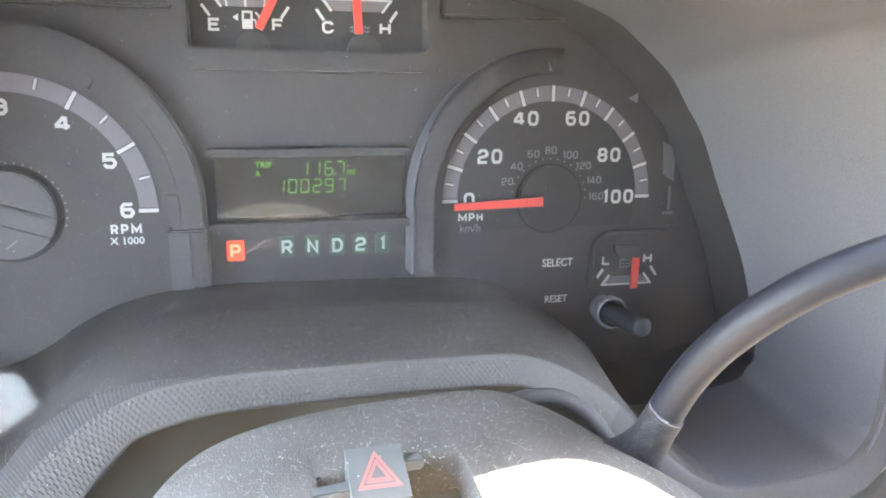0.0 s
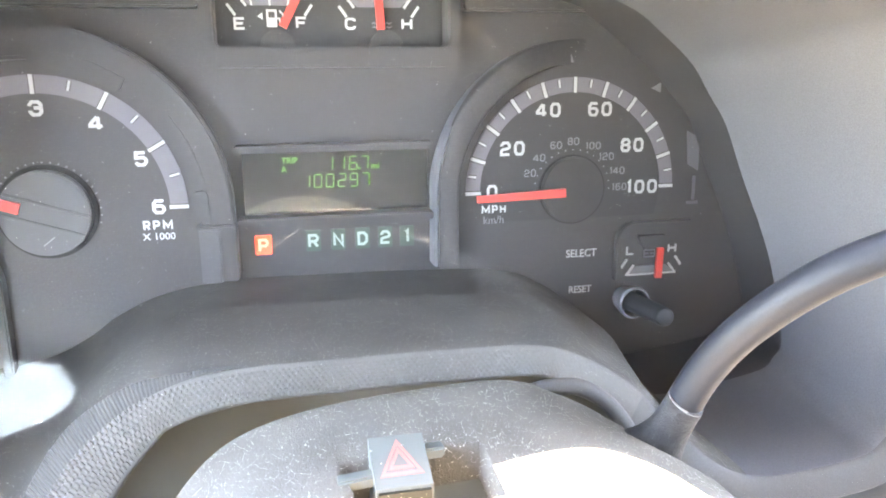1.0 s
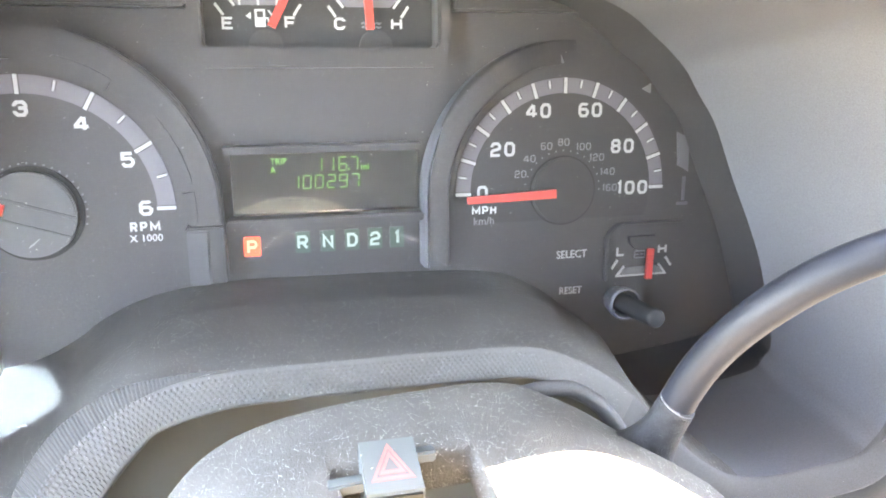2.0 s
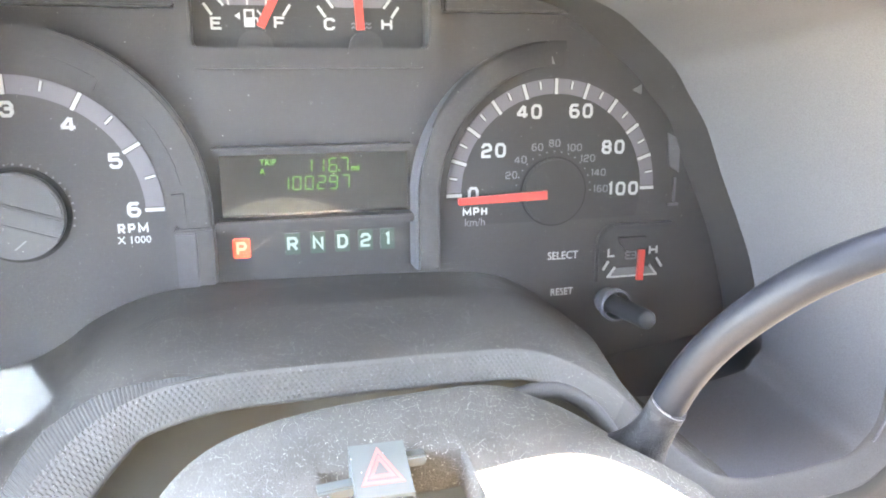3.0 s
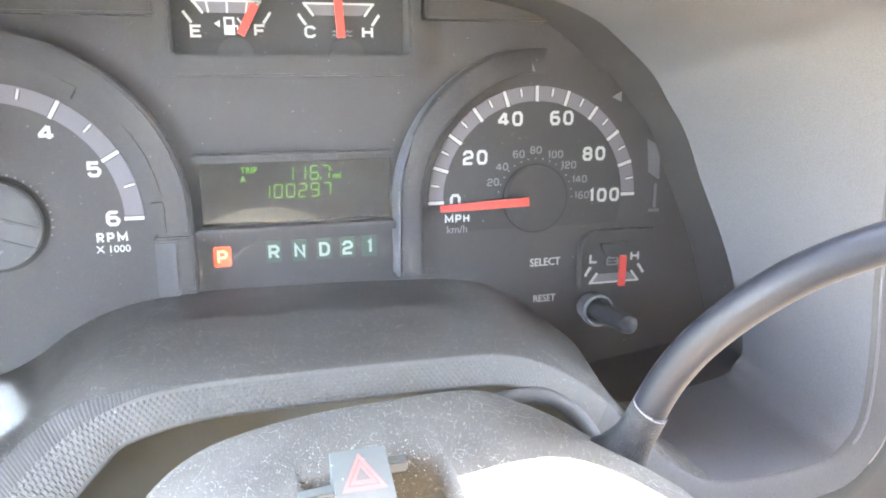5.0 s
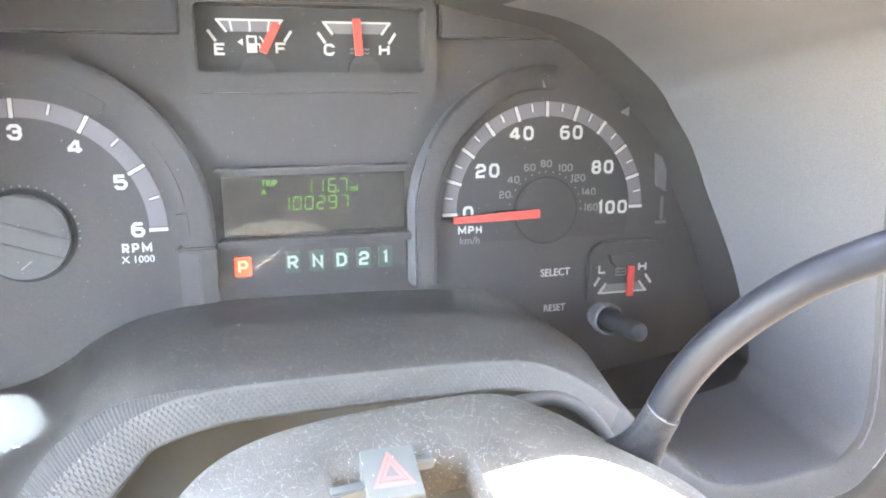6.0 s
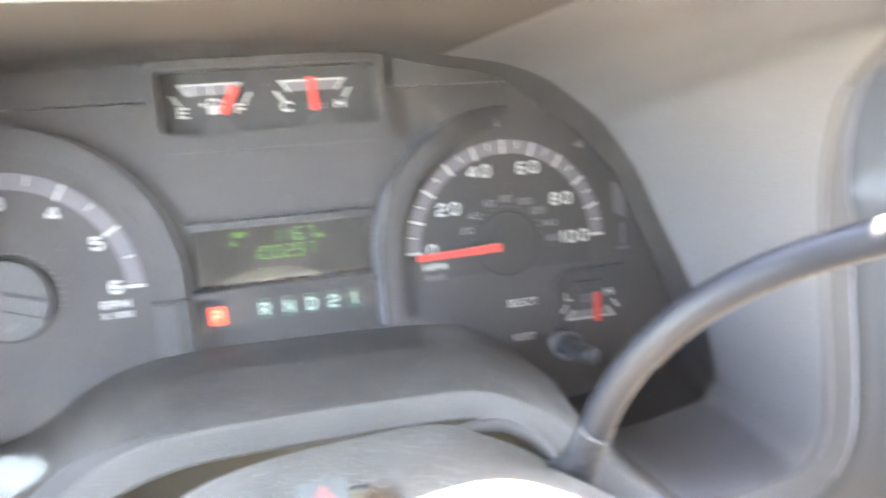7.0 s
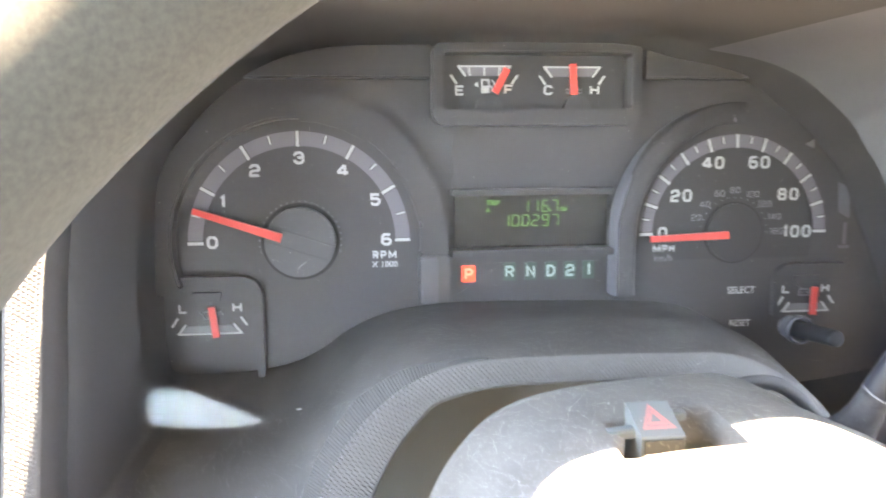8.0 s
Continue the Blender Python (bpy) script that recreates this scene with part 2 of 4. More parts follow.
def arc(cx, cz, r, a0, a1, n):
    return [(cx + r * math.cos(radians(a0 + (a1 - a0) * i / n)), cz + r * math.sin(radians(a0 + (a1 - a0) * i / n))) for i in range(n + 1)]


def bar(x0, z0, x1, z1, w0, w1, y_front, y_back):
    """A straight bar from one point to another, w0 wide at its start and w1 at its end."""
    d = Vector((x1 - x0, z1 - z0)).normalized()
    nx, nz = -d.y, d.x
    return prism([(x0 + nx * w0 / 2, z0 + nz * w0 / 2), (x1 + nx * w1 / 2, z1 + nz * w1 / 2),
                  (x1 - nx * w1 / 2, z1 - nz * w1 / 2), (x0 - nx * w0 / 2, z0 - nz * w0 / 2)], y_front, y_back)


def loft(rows, closed=False):
    bm = bmesh.new()
    vs = [[bm.verts.new(p) for p in row] for row in rows]
    k = len(vs[0])
    for a, b in zip(vs, vs[1:]):
        for i in range(k if closed else k - 1):
            bm.faces.new((a[i], a[(i + 1) % k], b[(i + 1) % k], b[i]))
    bmesh.ops.recalc_face_normals(bm, faces=bm.faces)
    return bm


def smooth_line(points, per=5, closed=True):
    """A Catmull-Rom line through the points."""
    pts = [Vector(p) for p in points]
    k = len(pts)
    out = []
    for i in range(k if closed else k - 1):
        if closed:
            p0, p1, p2, p3 = pts[i - 1], pts[i], pts[(i + 1) % k], pts[(i + 2) % k]
        else:
            p0, p1, p2, p3 = pts[max(i - 1, 0)], pts[i], pts[i + 1], pts[min(i + 2, k - 1)]
        for j in range(per):
            t = j / per
            out.append(0.5 * ((2 * p1) + (p2 - p0) * t + (2 * p0 - 5 * p1 + 4 * p2 - p3) * t * t + (3 * p1 - p0 - 3 * p2 + p3) * t ** 3))
    if not closed:
        out.append(pts[-1])
    return out


def tube(points, radii, sides=24, caps=True):
    """A round tube along a line of points, with a radius at each."""
    pts = [Vector(p) for p in points]
    rows = []
    up = Vector((0, 0.2, 1))
    for i, p in enumerate(pts):
        d = (pts[min(i + 1, len(pts) - 1)] - pts[max(i - 1, 0)]).normalized()
        a = d.cross(up).normalized()
        b = a.cross(d)
        rows.append([p + radii[i] * (a * math.cos(2 * math.pi * s / sides) + b * math.sin(2 * math.pi * s / sides)) for s in range(sides)])
    bm = loft(rows, closed=True)
    if caps:
        bm.verts.ensure_lookup_table()
        bm.faces.new(bm.verts[:sides])
        bm.faces.new(bm.verts[-sides:])
    return bm


def disc(cx, cz, r, y_front, y_back, n=48):
    return prism(arc(cx, cz, r, 0, 360 - 360 / n, n - 1), y_front, y_back)


def letters(text, x, z, y, size, wide=1.0, bold=0.0, slant=0.0):
    """Printed characters, centred at x, z; size is the height of a capital."""
    cu = bpy.data.curves.new("print", "FONT")
    cu.body, cu.size, cu.align_x, cu.align_y = text, 1.0, "CENTER", "CENTER"
    cu.extrude, cu.offset, cu.resolution_u, cu.shear = 0.006, bold, 3, slant
    ob = bpy.data.objects.new("print", cu)
    me = bpy.data.meshes.new_from_object(ob)
    bpy.data.objects.remove(ob)
    bpy.data.curves.remove(cu)
    zs = [v.co.y for v in me.vertices]
    xs = [v.co.x for v in me.vertices]
    h = max(zs) - min(zs)
    cx, cz, k = (max(xs) + min(xs)) / 2, (max(zs) + min(zs)) / 2, size / h
    for v in me.vertices:
        px, pz, d = v.co.x, v.co.y, v.co.z
        v.co = (x + (px - cx) * k * wide, y - d * 0.03, z + (pz - cz) * k)
    return me


# strokes of square-shouldered dial characters, in a box from 0,0 to 1,1; each stroke is a line, closed if it ends where it began
C = 0.22
LOOP = [(C, 0), (1 - C, 0), (1, C), (1, 1 - C), (1 - C, 1), (C, 1), (0, 1 - C), (0, C), (C, 0)]
STROKES = {
    "0": [LOOP],
    "1": [[(0.0, 0.84), (0.75, 1.0), (0.75, 0)]],
    "2": [[(0, 0.72), (0, 1 - C), (C, 1), (1 - C, 1), (1, 1 - C), (1, 0.62), (0.86, 0.52), (0.12, 0.42), (0, 0.30), (0, 0), (1, 0)]],
    "3": [[(0, 0.68), (0, 1 - C), (C, 1), (1 - C, 1), (1, 1 - C), (1, 0.65), (0.88, 0.53), (0.35, 0.53)], [(0.88, 0.53), (1, 0.41), (1, C), (1 - C, 0), (C, 0), (0, C), (0, 0.33)]],
    "4": [[(0.64, 1.0), (-0.16, 0.28)], [(-0.22, 0.25), (1.10, 0.25)], [(0.72, 1.0), (0.72, 0.0)]],
    "5": [[(0.95, 1), (0.06, 1), (0.03, 0.58), (1 - C, 0.60), (1, 0.42), (1, C), (1 - C, 0), (C, 0), (0, C)]],
    "6": [[(0.92, 0.90), (0.84, 1), (C, 1), (0, 1 - C), (0, C), (C, 0), (1 - C, 0), (1, C), (1, 0.40), (1 - C, 0.57), (0.05, 0.57)]],
    "8": [[(C, 0.52), (0, 0.36), (0, C), (C, 0), (1 - C, 0), (1, C), (1, 0.36), (1 - C, 0.52), (0.97, 0.68), (0.97, 1 - C), (1 - C, 1), (C, 1), (0.03, 1 - C), (0.03, 0.68), (C, 0.52)], [(C, 0.52), (1 - C, 0.52)]],
    "E": [[(1, 1), (0, 1), (0, 0), (1, 0)], [(0, 0.52), (0.85, 0.52)]],
    "F": [[(1, 1), (0, 1), (0, 0)], [(0, 0.50), (0.85, 0.50)]],
    "C": [[(1, 0.76), (1, 1 - C), (1 - C, 1), (C, 1), (0, 1 - C), (0, C), (C, 0), (1 - C, 0), (1, C), (1, 0.24)]],
    "H": [[(0, 0), (0, 1)], [(1, 0), (1, 1)], [(0, 0.52), (1, 0.52)]],
    "L": [[(0, 1), (0, 0), (0.9, 0)]],
    "P": [[(0, 0), (0, 1), (1 - C, 1), (1, 1 - C), (1, 0.62), (1 - C, 0.45), (0, 0.45)]],
    "R": [[(0, 0), (0, 1), (1 - C, 1), (1, 1 - C), (1, 0.64), (1 - C, 0.47), (0, 0.47)], [(0.5, 0.47), (1, 0)]],
    "N": [[(0, 0), (0, 1), (1, 0), (1, 1)]],
    "M": [[(0, 0), (0, 1), (0.5, 0.25), (1, 1), (1, 0)]],
    "D": [[(0, 0), (0, 1), (0.68, 1), (1, 0.74), (1, 0.26), (0.68, 0), (0, 0)]],
}


def stroke(bm, pts, w, y_front, y_back):
    """A line of even width with mitred corners, as a thin slab."""
    closed = pts[0] == pts[-1]
    p = [Vector(q) for q in (pts[:-1] if closed else pts)]
    k = len(p)
    lefts, rights = [], []
    for i in range(k):
        d1 = (p[i] - p[i - 1]).normalized() if i or closed else (p[1] - p[0]).normalized()
        d2 = (p[(i + 1) % k] - p[i]).normalized() if i < k - 1 or closed else d1
        m = (Vector((-d1.y, d1.x)) + Vector((-d2.y, d2.x))).normalized()
        reach = w / 2 / max(0.45, m.dot(Vector((-d1.y, d1.x))))
        lefts.append(p[i] + m * reach)
        rights.append(p[i] - m * reach)
    rows_of = [[bm.verts.new((q.x, y, q.y)) for q in side] for side, y in ((lefts, y_front), (rights, y_front), (rights, y_back), (lefts, y_back))]
    for i in range(k if closed else k - 1):
        j = (i + 1) % k
        for a, b in ((0, 1), (1, 2), (3, 0)):
            bm.faces.new((rows_of[a][i], rows_of[a][j], rows_of[b][j], rows_of[b][i]))


def glyphs(text, x, z, y, high, wide, w):
    """Dial characters centred at x, z."""
    bm = bmesh.new()
    gap = w * 1.25
    widths = [wide * (0.5 if ch == "1" else 1.4 if ch == "M" else 1) for ch in text]
    left = x - (sum(widths) + gap * (len(text) - 1)) / 2
    for ch, wd in zip(text, widths):
        for n, line in enumerate(STROKES[ch]):
            pts = [(left + w / 2 + u * (wd - w), z - high / 2 + w / 2 + v * (high - w)) for u, v in line]
            if line[0] == line[-1]:
                pts[-1] = pts[0]
            stroke(bm, pts, w, y - 0.0003 - n * 0.00005, y)
        left += wd + gap
    return bm


# ---- dashboard: tunnel, trim, panel ----
LENS_Y, TRIM_Y = -0.050, -0.128
# pairs of points round the opening: at the lens, and at the trim (x, z; x, z)
# brow reach (points 8 to 16) is shaped to cast the column's shadow edge
OPENING = [
    (-0.338, -0.0935, -0.362, -0.128, -0.131), (-0.349, -0.086, -0.3715, -0.128, -0.115), (-0.350, -0.050, -0.3665, -0.128, -0.046),
    (-0.350, 0.000, -0.3615, -0.128, 0.005), (-0.345, 0.040, -0.353, -0.128, 0.042), (-0.329, 0.068, -0.334, -0.128, 0.070),
    (-0.299, 0.094, -0.302, -0.134, 0.0965), (-0.258, 0.110, -0.256, -0.155, 0.1125), (-0.200, 0.113, -0.205, -0.212, 0.1040),
    (-0.150, 0.114, -0.145, -0.248, 0.0965), (-0.105, 0.114, -0.110, -0.2190, 0.1020), (-0.075, 0.113, -0.078, -0.2160, 0.1023),
    (-0.045, 0.106, -0.037, -0.2080, 0.1043), (-0.015, 0.1005, 0.000, -0.206, 0.1048), (0.008, 0.0920, 0.030, -0.229, 0.1000),
    (0.023, 0.0815, 0.056, -0.241, 0.0975), (0.040, 0.0670, 0.078, -0.203, 0.0930),
    (0.050, 0.053, 0.086, -0.165, 0.072), (0.061, 0.037, 0.098, -0.140, 0.038), (0.072, 0.012, 0.106, -0.130, 0.005),
    (0.085, -0.015, 0.108, -0.128, -0.025), (0.095, -0.040, 0.110, -0.128, -0.055), (0.105, -0.078, 0.1090, -0.128, -0.086),
    (0.1025, -0.0910, 0.1015, -0.128, -0.1005), (0.088, -0.0985, 0.086, -0.128, -0.1080), (0.030, -0.105, 0.035, -0.126, -0.1100),
    (0.014, -0.0870, 0.003, -0.120, -0.088), (0.002, -0.0680, -0.013, -0.117, -0.070), (-0.020, -0.0520, -0.034, -0.118, -0.0540),
    (-0.045, -0.0435, -0.060, -0.121, -0.0425), (-0.095, -0.0405, -0.095, -0.124, -0.0395), (-0.138, -0.0397, -0.138, -0.126, -0.0385),
    (-0.178, -0.0394, -0.178, -0.126, -0.0390), (-0.208, -0.0425, -0.2052, -0.126, -0.0437), (-0.226, -0.0515, -0.2198, -0.127, -0.0510),
    (-0.244, -0.0660, -0.2369, -0.128, -0.0666), (-0.258, -0.0795, -0.2504, -0.128, -0.0880), (-0.274, -0.0885, -0.2614, -0.128, -0.1107),
    (-0.301, -0.0936, -0.294, -0.128, -0.129)]
PER = 6
at_lens = smooth_line([(a, LENS_Y, b) for a, b, c, y, d in OPENING], PER)
at_trim = smooth_line([(c, y, d) for a, b, c, y, d in OPENING], PER)
COUNT = len(at_trim)


def outward(loop, i, by, dy):
    """A point of the loop moved away from the opening."""
    p, q = loop[i - 1], loop[(i + 1) % len(loop)]
    d = Vector((q.x - p.x, q.z - p.z)).normalized()
    return loop[i] + Vector((-d.y, 0, d.x)) * by + Vector((0, dy, 0))


dashboard = thing("dashboard", (-0.12, -0.13, -0.3), "dark grey moulded plastic dashboard round the instrument opening", "dashboard", kind="structure")


def back_of(p):
    """Where the tunnel meets the dial plate: it widens to the right and rises at the lower left."""
    x, z = p.x + 0.010 * min(1, max(0, p.x - 0.03) / 0.03), p.z
    if p.x > 0 and p.z < -0.05:
        z += 0.006 * min(1, (-0.05 - p.z) / 0.04) * min(1, p.x / 0.05)
    if p.x < -0.20 and p.z < -0.03:
        k = min(1, (-0.20 - p.x) / 0.07)
        z += 0.017 * k * k * (3 - 2 * k) * min(1, (-0.03 - p.z) / 0.02)
    return Vector((x, 0.004, z))


at_back = [back_of(p) for p in at_lens]
rows = [at_back, at_lens] + [[a.lerp(b, s) for a, b in zip(at_lens, at_trim)] for s in (0.25, 0.5, 0.75, 0.93)]
rows += [[outward(at_trim, i, 0.0008, 0) for i in range(COUNT)]]
# a fine moulded step runs down the side wall, near the trim
step = [[outward([a.lerp(b, s) for a, b in zip(at_lens, at_trim)], i, by, 0) for i in range(COUNT)] for s, by in ((0.74, 0.0), (0.76, 0.0011), (0.78, 0.0011), (0.80, 0.0))]
left_rows = rows[:4] + step + rows[5:]
SIDE_FROM, SIDE_TO = 12 * PER, 25 * PER
side_part = list(range(SIDE_FROM, SIDE_TO + 1))
left_part = list(range(0, 7 * PER + 1))
rest_part = list(range(SIDE_TO, COUNT + 1))
top_part = list(range(7 * PER, SIDE_FROM + 1))
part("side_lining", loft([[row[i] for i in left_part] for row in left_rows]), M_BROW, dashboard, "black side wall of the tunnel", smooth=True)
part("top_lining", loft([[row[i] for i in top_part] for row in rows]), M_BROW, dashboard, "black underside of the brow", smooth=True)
part("tunnel_lining", loft([[row[i % COUNT] for i in rest_part] for row in rows]), M_SHELF, dashboard, "dusty black plastic tunnel sloping to the dials", smooth=True)
FOLD = 23 * PER


def with_rib(row, k):
    """A row of the side wall with a soft rib where the wall turns into the floor; the rib grows towards the driver."""
    return [outward(row, i, -0.0030 * (0.5 + 0.5 * k) * math.exp(-((i - FOLD) / (0.5 * PER)) ** 2), 0) for i in side_part]


side_rows = [with_rib(row, k / 5) for k, row in enumerate(rows[1:-1])]
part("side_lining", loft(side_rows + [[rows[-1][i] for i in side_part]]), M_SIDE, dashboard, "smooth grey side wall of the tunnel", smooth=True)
part("side_return", loft([[a[i].lerp(b[i], f) for i in side_part] for a, b, f in ((rows[0], rows[1], 0.0), (rows[0], rows[1], 0.5), (rows[0], rows[1], 1.0))]), M_PLATE, dashboard, smooth=True)

# the trim: a band that faces the driver, with rolled edges
def lift_of(i):
    p, q = at_trim[i - 1], at_trim[(i + 1) % COUNT]
    d = Vector((q.x - p.x, q.z - p.z)).normalized()
    return min(1.0, max(0.0, (d.x - 0.15) / 0.5)) if at_trim[i].z > 0.02 else 0.0


over = [lift_of(i) for i in range(COUNT)]
PROFILE = ((0.0008, 0.0, 0.0), (0.0016, -0.0015, -0.0012), (0.003, -0.0022, -0.0014), (0.0125, -0.0065, 0.0040), (0.0138, -0.0062, 0.0055), (0.0145, -0.004, 0.0070), (0.0145, 0.03, 0.04))
WIDER = {28: -0.0010, 29: -0.0022, 30: -0.0022, 31: -0.0022, 32: -0.0018, 33: 0.0, 34: 0.0028, 35: 0.0060, 36: 0.0080, 37: 0.0090, 38: 0.0030}


def wider(i):
    """How much the band's width differs from its usual width, along the opening."""
    k, f = divmod((i % COUNT) / PER, 1)
    return WIDER.get(int(k), 0.0) * (1 - f) + WIDER.get(int(k) + 1, 0.0) * f


trim_rows = [[outward(at_trim, i, by + wider(i) * min(1, max(0, (by - 0.003) / 0.0095)), dy * (1 - over[i]) + up * over[i]) for i in range(COUNT)] for by, dy, up in PROFILE]
PLAIN_FROM, PLAIN_TO = 16 * PER, 27 * PER
plain_span = list(range(PLAIN_FROM, PLAIN_TO + 1))
rough_span = list(range(PLAIN_TO, COUNT)) + list(range(0, PLAIN_FROM + 1))
part("trim_band", loft([[row[i] for i in rough_span] for row in trim_rows]), M_TRIM, dashboard, "textured grey trim band round the opening", smooth=True)
part("trim_band", loft([[row[i] for i in plain_span] for row in trim_rows]), M_LOWTRIM, dashboard, "smooth grey trim band", smooth=True)

# moulded bumps on the trim's face, in offset rows
bumps = bmesh.new()
length = [0.0]
for i in range(COUNT):
    length.append(length[-1] + (at_trim[(i + 1) % COUNT] - at_trim[i]).length)


def on_trim(s, across, lift):
    s %= length[-1]
    i = max(k for k in range(COUNT) if length[k] <= s) if s else 0
    f = (s - length[i]) / (length[i + 1] - length[i])
    lo, hi = [Vector(trim_rows[2][k % COUNT]).lerp(Vector(trim_rows[3][k % COUNT]), across) for k in (i, i + 1)]
    return lo.lerp(hi, f) + Vector((0, -lift, 0))


STEP, ROWS_ACROSS = 0.0022, 7
SINGLE = (26, 68)
span = (length[28 * PER], length[COUNT] + length[9 * PER])
for k in range(int((span[1] - span[0]) / STEP)):
    for r in range(ROWS_ACROSS):
        s0 = span[0] + (k + 0.5 * (r % 2)) * STEP
        c = (r + 0.5) / ROWS_ACROSS * 1.16 - 0.17
        dv = 0.56 / ROWS_ACROSS
        single = SINGLE[0] <= k < SINGLE[1]
        where = bmesh.new() if single else bumps
        low = [where.verts.new(on_trim(s0 + a * STEP, c + d, 0.0)) for a, d in ((-0.20, -dv), (0.20, -dv), (0.34, 0), (0.20, dv), (-0.20, dv), (-0.34, 0))]
        top = [where.verts.new(on_trim(s0 + a * STEP, c + d, (0.00048 if on_trim(s0, c, 0).x > -0.325 else 0.0002) * min(1, 0.1 + k / 70))) for a, d in ((-0.17, -dv * 0.72), (0.17, -dv * 0.72), (0.17, dv * 0.72), (-0.17, dv * 0.72))]
        where.faces.new(top)
        for q in ((low[0], low[1], top[1], top[0]), (low[1], low[2], top[1]), (low[2], top[2], top[1]), (low[2], low[3], top[2]), (low[3], low[4], top[3], top[2]), (low[4], low[5], top[3]), (low[5], top[0], top[3]), (low[5], low[0], top[0])):
            where.faces.new(q)
        if single:
            part("bump", where, M_TRIM, dashboard)
FOOT_FROM, FOOT_TO = 32 * PER, 38 * PER
foot = list(range(FOOT_FROM, FOOT_TO + 1))


def swell(i):
    u = (i - FOOT_FROM) / (FOOT_TO - FOOT_FROM)
    return min(1.0, 2.2 * u, 6.0 * (1 - u))


inner = [outward(at_trim, i, -0.0065 * swell(i) - 0.0003, 0.0065 * swell(i) - 0.0002) for i in foot]
ease = [min(1.0, 3.0 * k / len(foot)) for k in range(len(foot))]
outer = [outward(at_trim, i, 0.0026 * e, -max(0.0001, min(0.0020, 1.6 * (0.0026 * e - 0.0006)))) for i, e in zip(foot, ease)]
part("trim_side", loft([[p + Vector((0, 0.006, -0.004)) for p in inner], inner, outer]), M_RIB, dashboard, "ribbed inner side of the trim", smooth=True)
ribs = bmesh.new()
run = 0.0
for k in range(len(foot) - 1):
    seg = (outer[k + 1] - outer[k]).length
    while run < seg:
        f = run / seg
        lo, hi = inner[k].lerp(inner[k + 1], f), outer[k].lerp(outer[k + 1], f)
        d = (outer[k + 1] - outer[k]).normalized()
        n = d.cross(hi - lo).normalized() * 0.00022 * min(1, k / 12)
        if n.y > 0:
            n = -n
        v = [[ribs.verts.new(q + d * 0.00055), ribs.verts.new(q + n), ribs.verts.new(q - d * 0.00055)] for q in (lo, hi)]
        ribs.faces.new((v[0][0], v[1][0], v[1][1], v[0][1]))
        ribs.faces.new((v[0][1], v[1][1], v[1][2], v[0][2]))
        run += 0.0014
    run -= seg
edge_ribs = bmesh.new()
for i in range(17 * PER, 23 * PER):
    for f in (0.0, 0.25, 0.5, 0.75):
        lo, mid, hi = [Vector(trim_rows[r][i]).lerp(Vector(trim_rows[r][i + 1]), f) for r in (3, 4, 5)]
        d = (Vector(trim_rows[4][i + 1]) - Vector(trim_rows[4][i])).normalized()
        n = Vector((0.0003, -0.0004, 0))
        v = [[edge_ribs.verts.new(q + d * 0.0005), edge_ribs.verts.new(q + n), edge_ribs.verts.new(q - d * 0.0005)] for q in (lo, mid, hi)]
        for a, c in zip(v, v[1:]):
            edge_ribs.faces.new((a[0], c[0], c[1], a[1]))
            edge_ribs.faces.new((a[1], c[1], c[2], a[2]))
# bead added in a paler, glossier plastic to draw the inner edge's highlight
inner_bead = [Vector(trim_rows[2][i]) for i in range(17 * PER, 23 * PER)]
part("inner_bead", tube(inner_bead, [0.0007] * len(inner_bead), 8), M_SIDE, dashboard, "paler bead on the trim's inner edge, for its highlight", smooth=True)
tagged(part("edge_ribs", edge_ribs, M_SIDE, dashboard, "fine ridges on the outer edge of the trim"), kind="stuff")
tagged(part("trim_ribs", ribs, M_RIB, dashboard, "fine ribs along the trim"), kind="stuff")
tagged(part("trim_bumps", bumps, M_TRIM, dashboard, "rows of small moulded bumps"), kind="stuff")

# the panel outside the trim, open below the arch for the column
OPEN_FROM, OPEN_TO = 25 * PER, 37 * PER
keep = list(range(OPEN_TO, COUNT)) + list(range(0, OPEN_FROM + 1))
edge = [outward(at_trim, i, 0.0143 + wider(i), 0.002 + 0.008 * over[i]) for i in keep]


def to_rim(p):
    c = Vector((-0.13, 0, 0.0))
    d = Vector((p.x - c.x, 0, p.z - c.z))
    high = 0.150 + 0.12 * min(1, max(0, (p.x - 0.02) / 0.05))
    k = min(0.62 / abs(d.x) if d.x else 9e9, (high if d.z > 0 else 0.40) / abs(d.z) if d.z else 9e9)
    q = Vector((c.x + d.x * k, min(TRIM_Y, p.y) + 0.01, c.z + d.z * k))
    if p.x > 0.065:
        q.y = TRIM_Y - 0.22 * q.z
    elif p.z > 0.09:
        q.y = p.y + 0.035
    return q


panel_rows = [edge, [outward(at_trim, i, 0.020 + wider(i), -0.002 + 0.014 * over[i]) for i in keep],
              [outward(at_trim, i, 0.034, (-0.008 if at_trim[i].x < -0.2 else 0.004) * (1 - over[i]) + 0.024 * over[i]) for i in keep],
              [p.lerp(to_rim(p), 0.55) + Vector((0, 0.006, 0)) for p in edge], [to_rim(p) for p in edge],
              [to_rim(p) + Vector((0, 0.03, 0.006 if p.z > 0 else 0)) for p in edge], [Vector((to_rim(p).x, 0.42, to_rim(p).z)) for p in edge]]
part("panel", loft(panel_rows), M_DASH, dashboard, "dark grey dash panel", smooth=True)
# column slot: side cheeks and dark back
lo = at_trim[OPEN_TO], at_trim[OPEN_FROM]
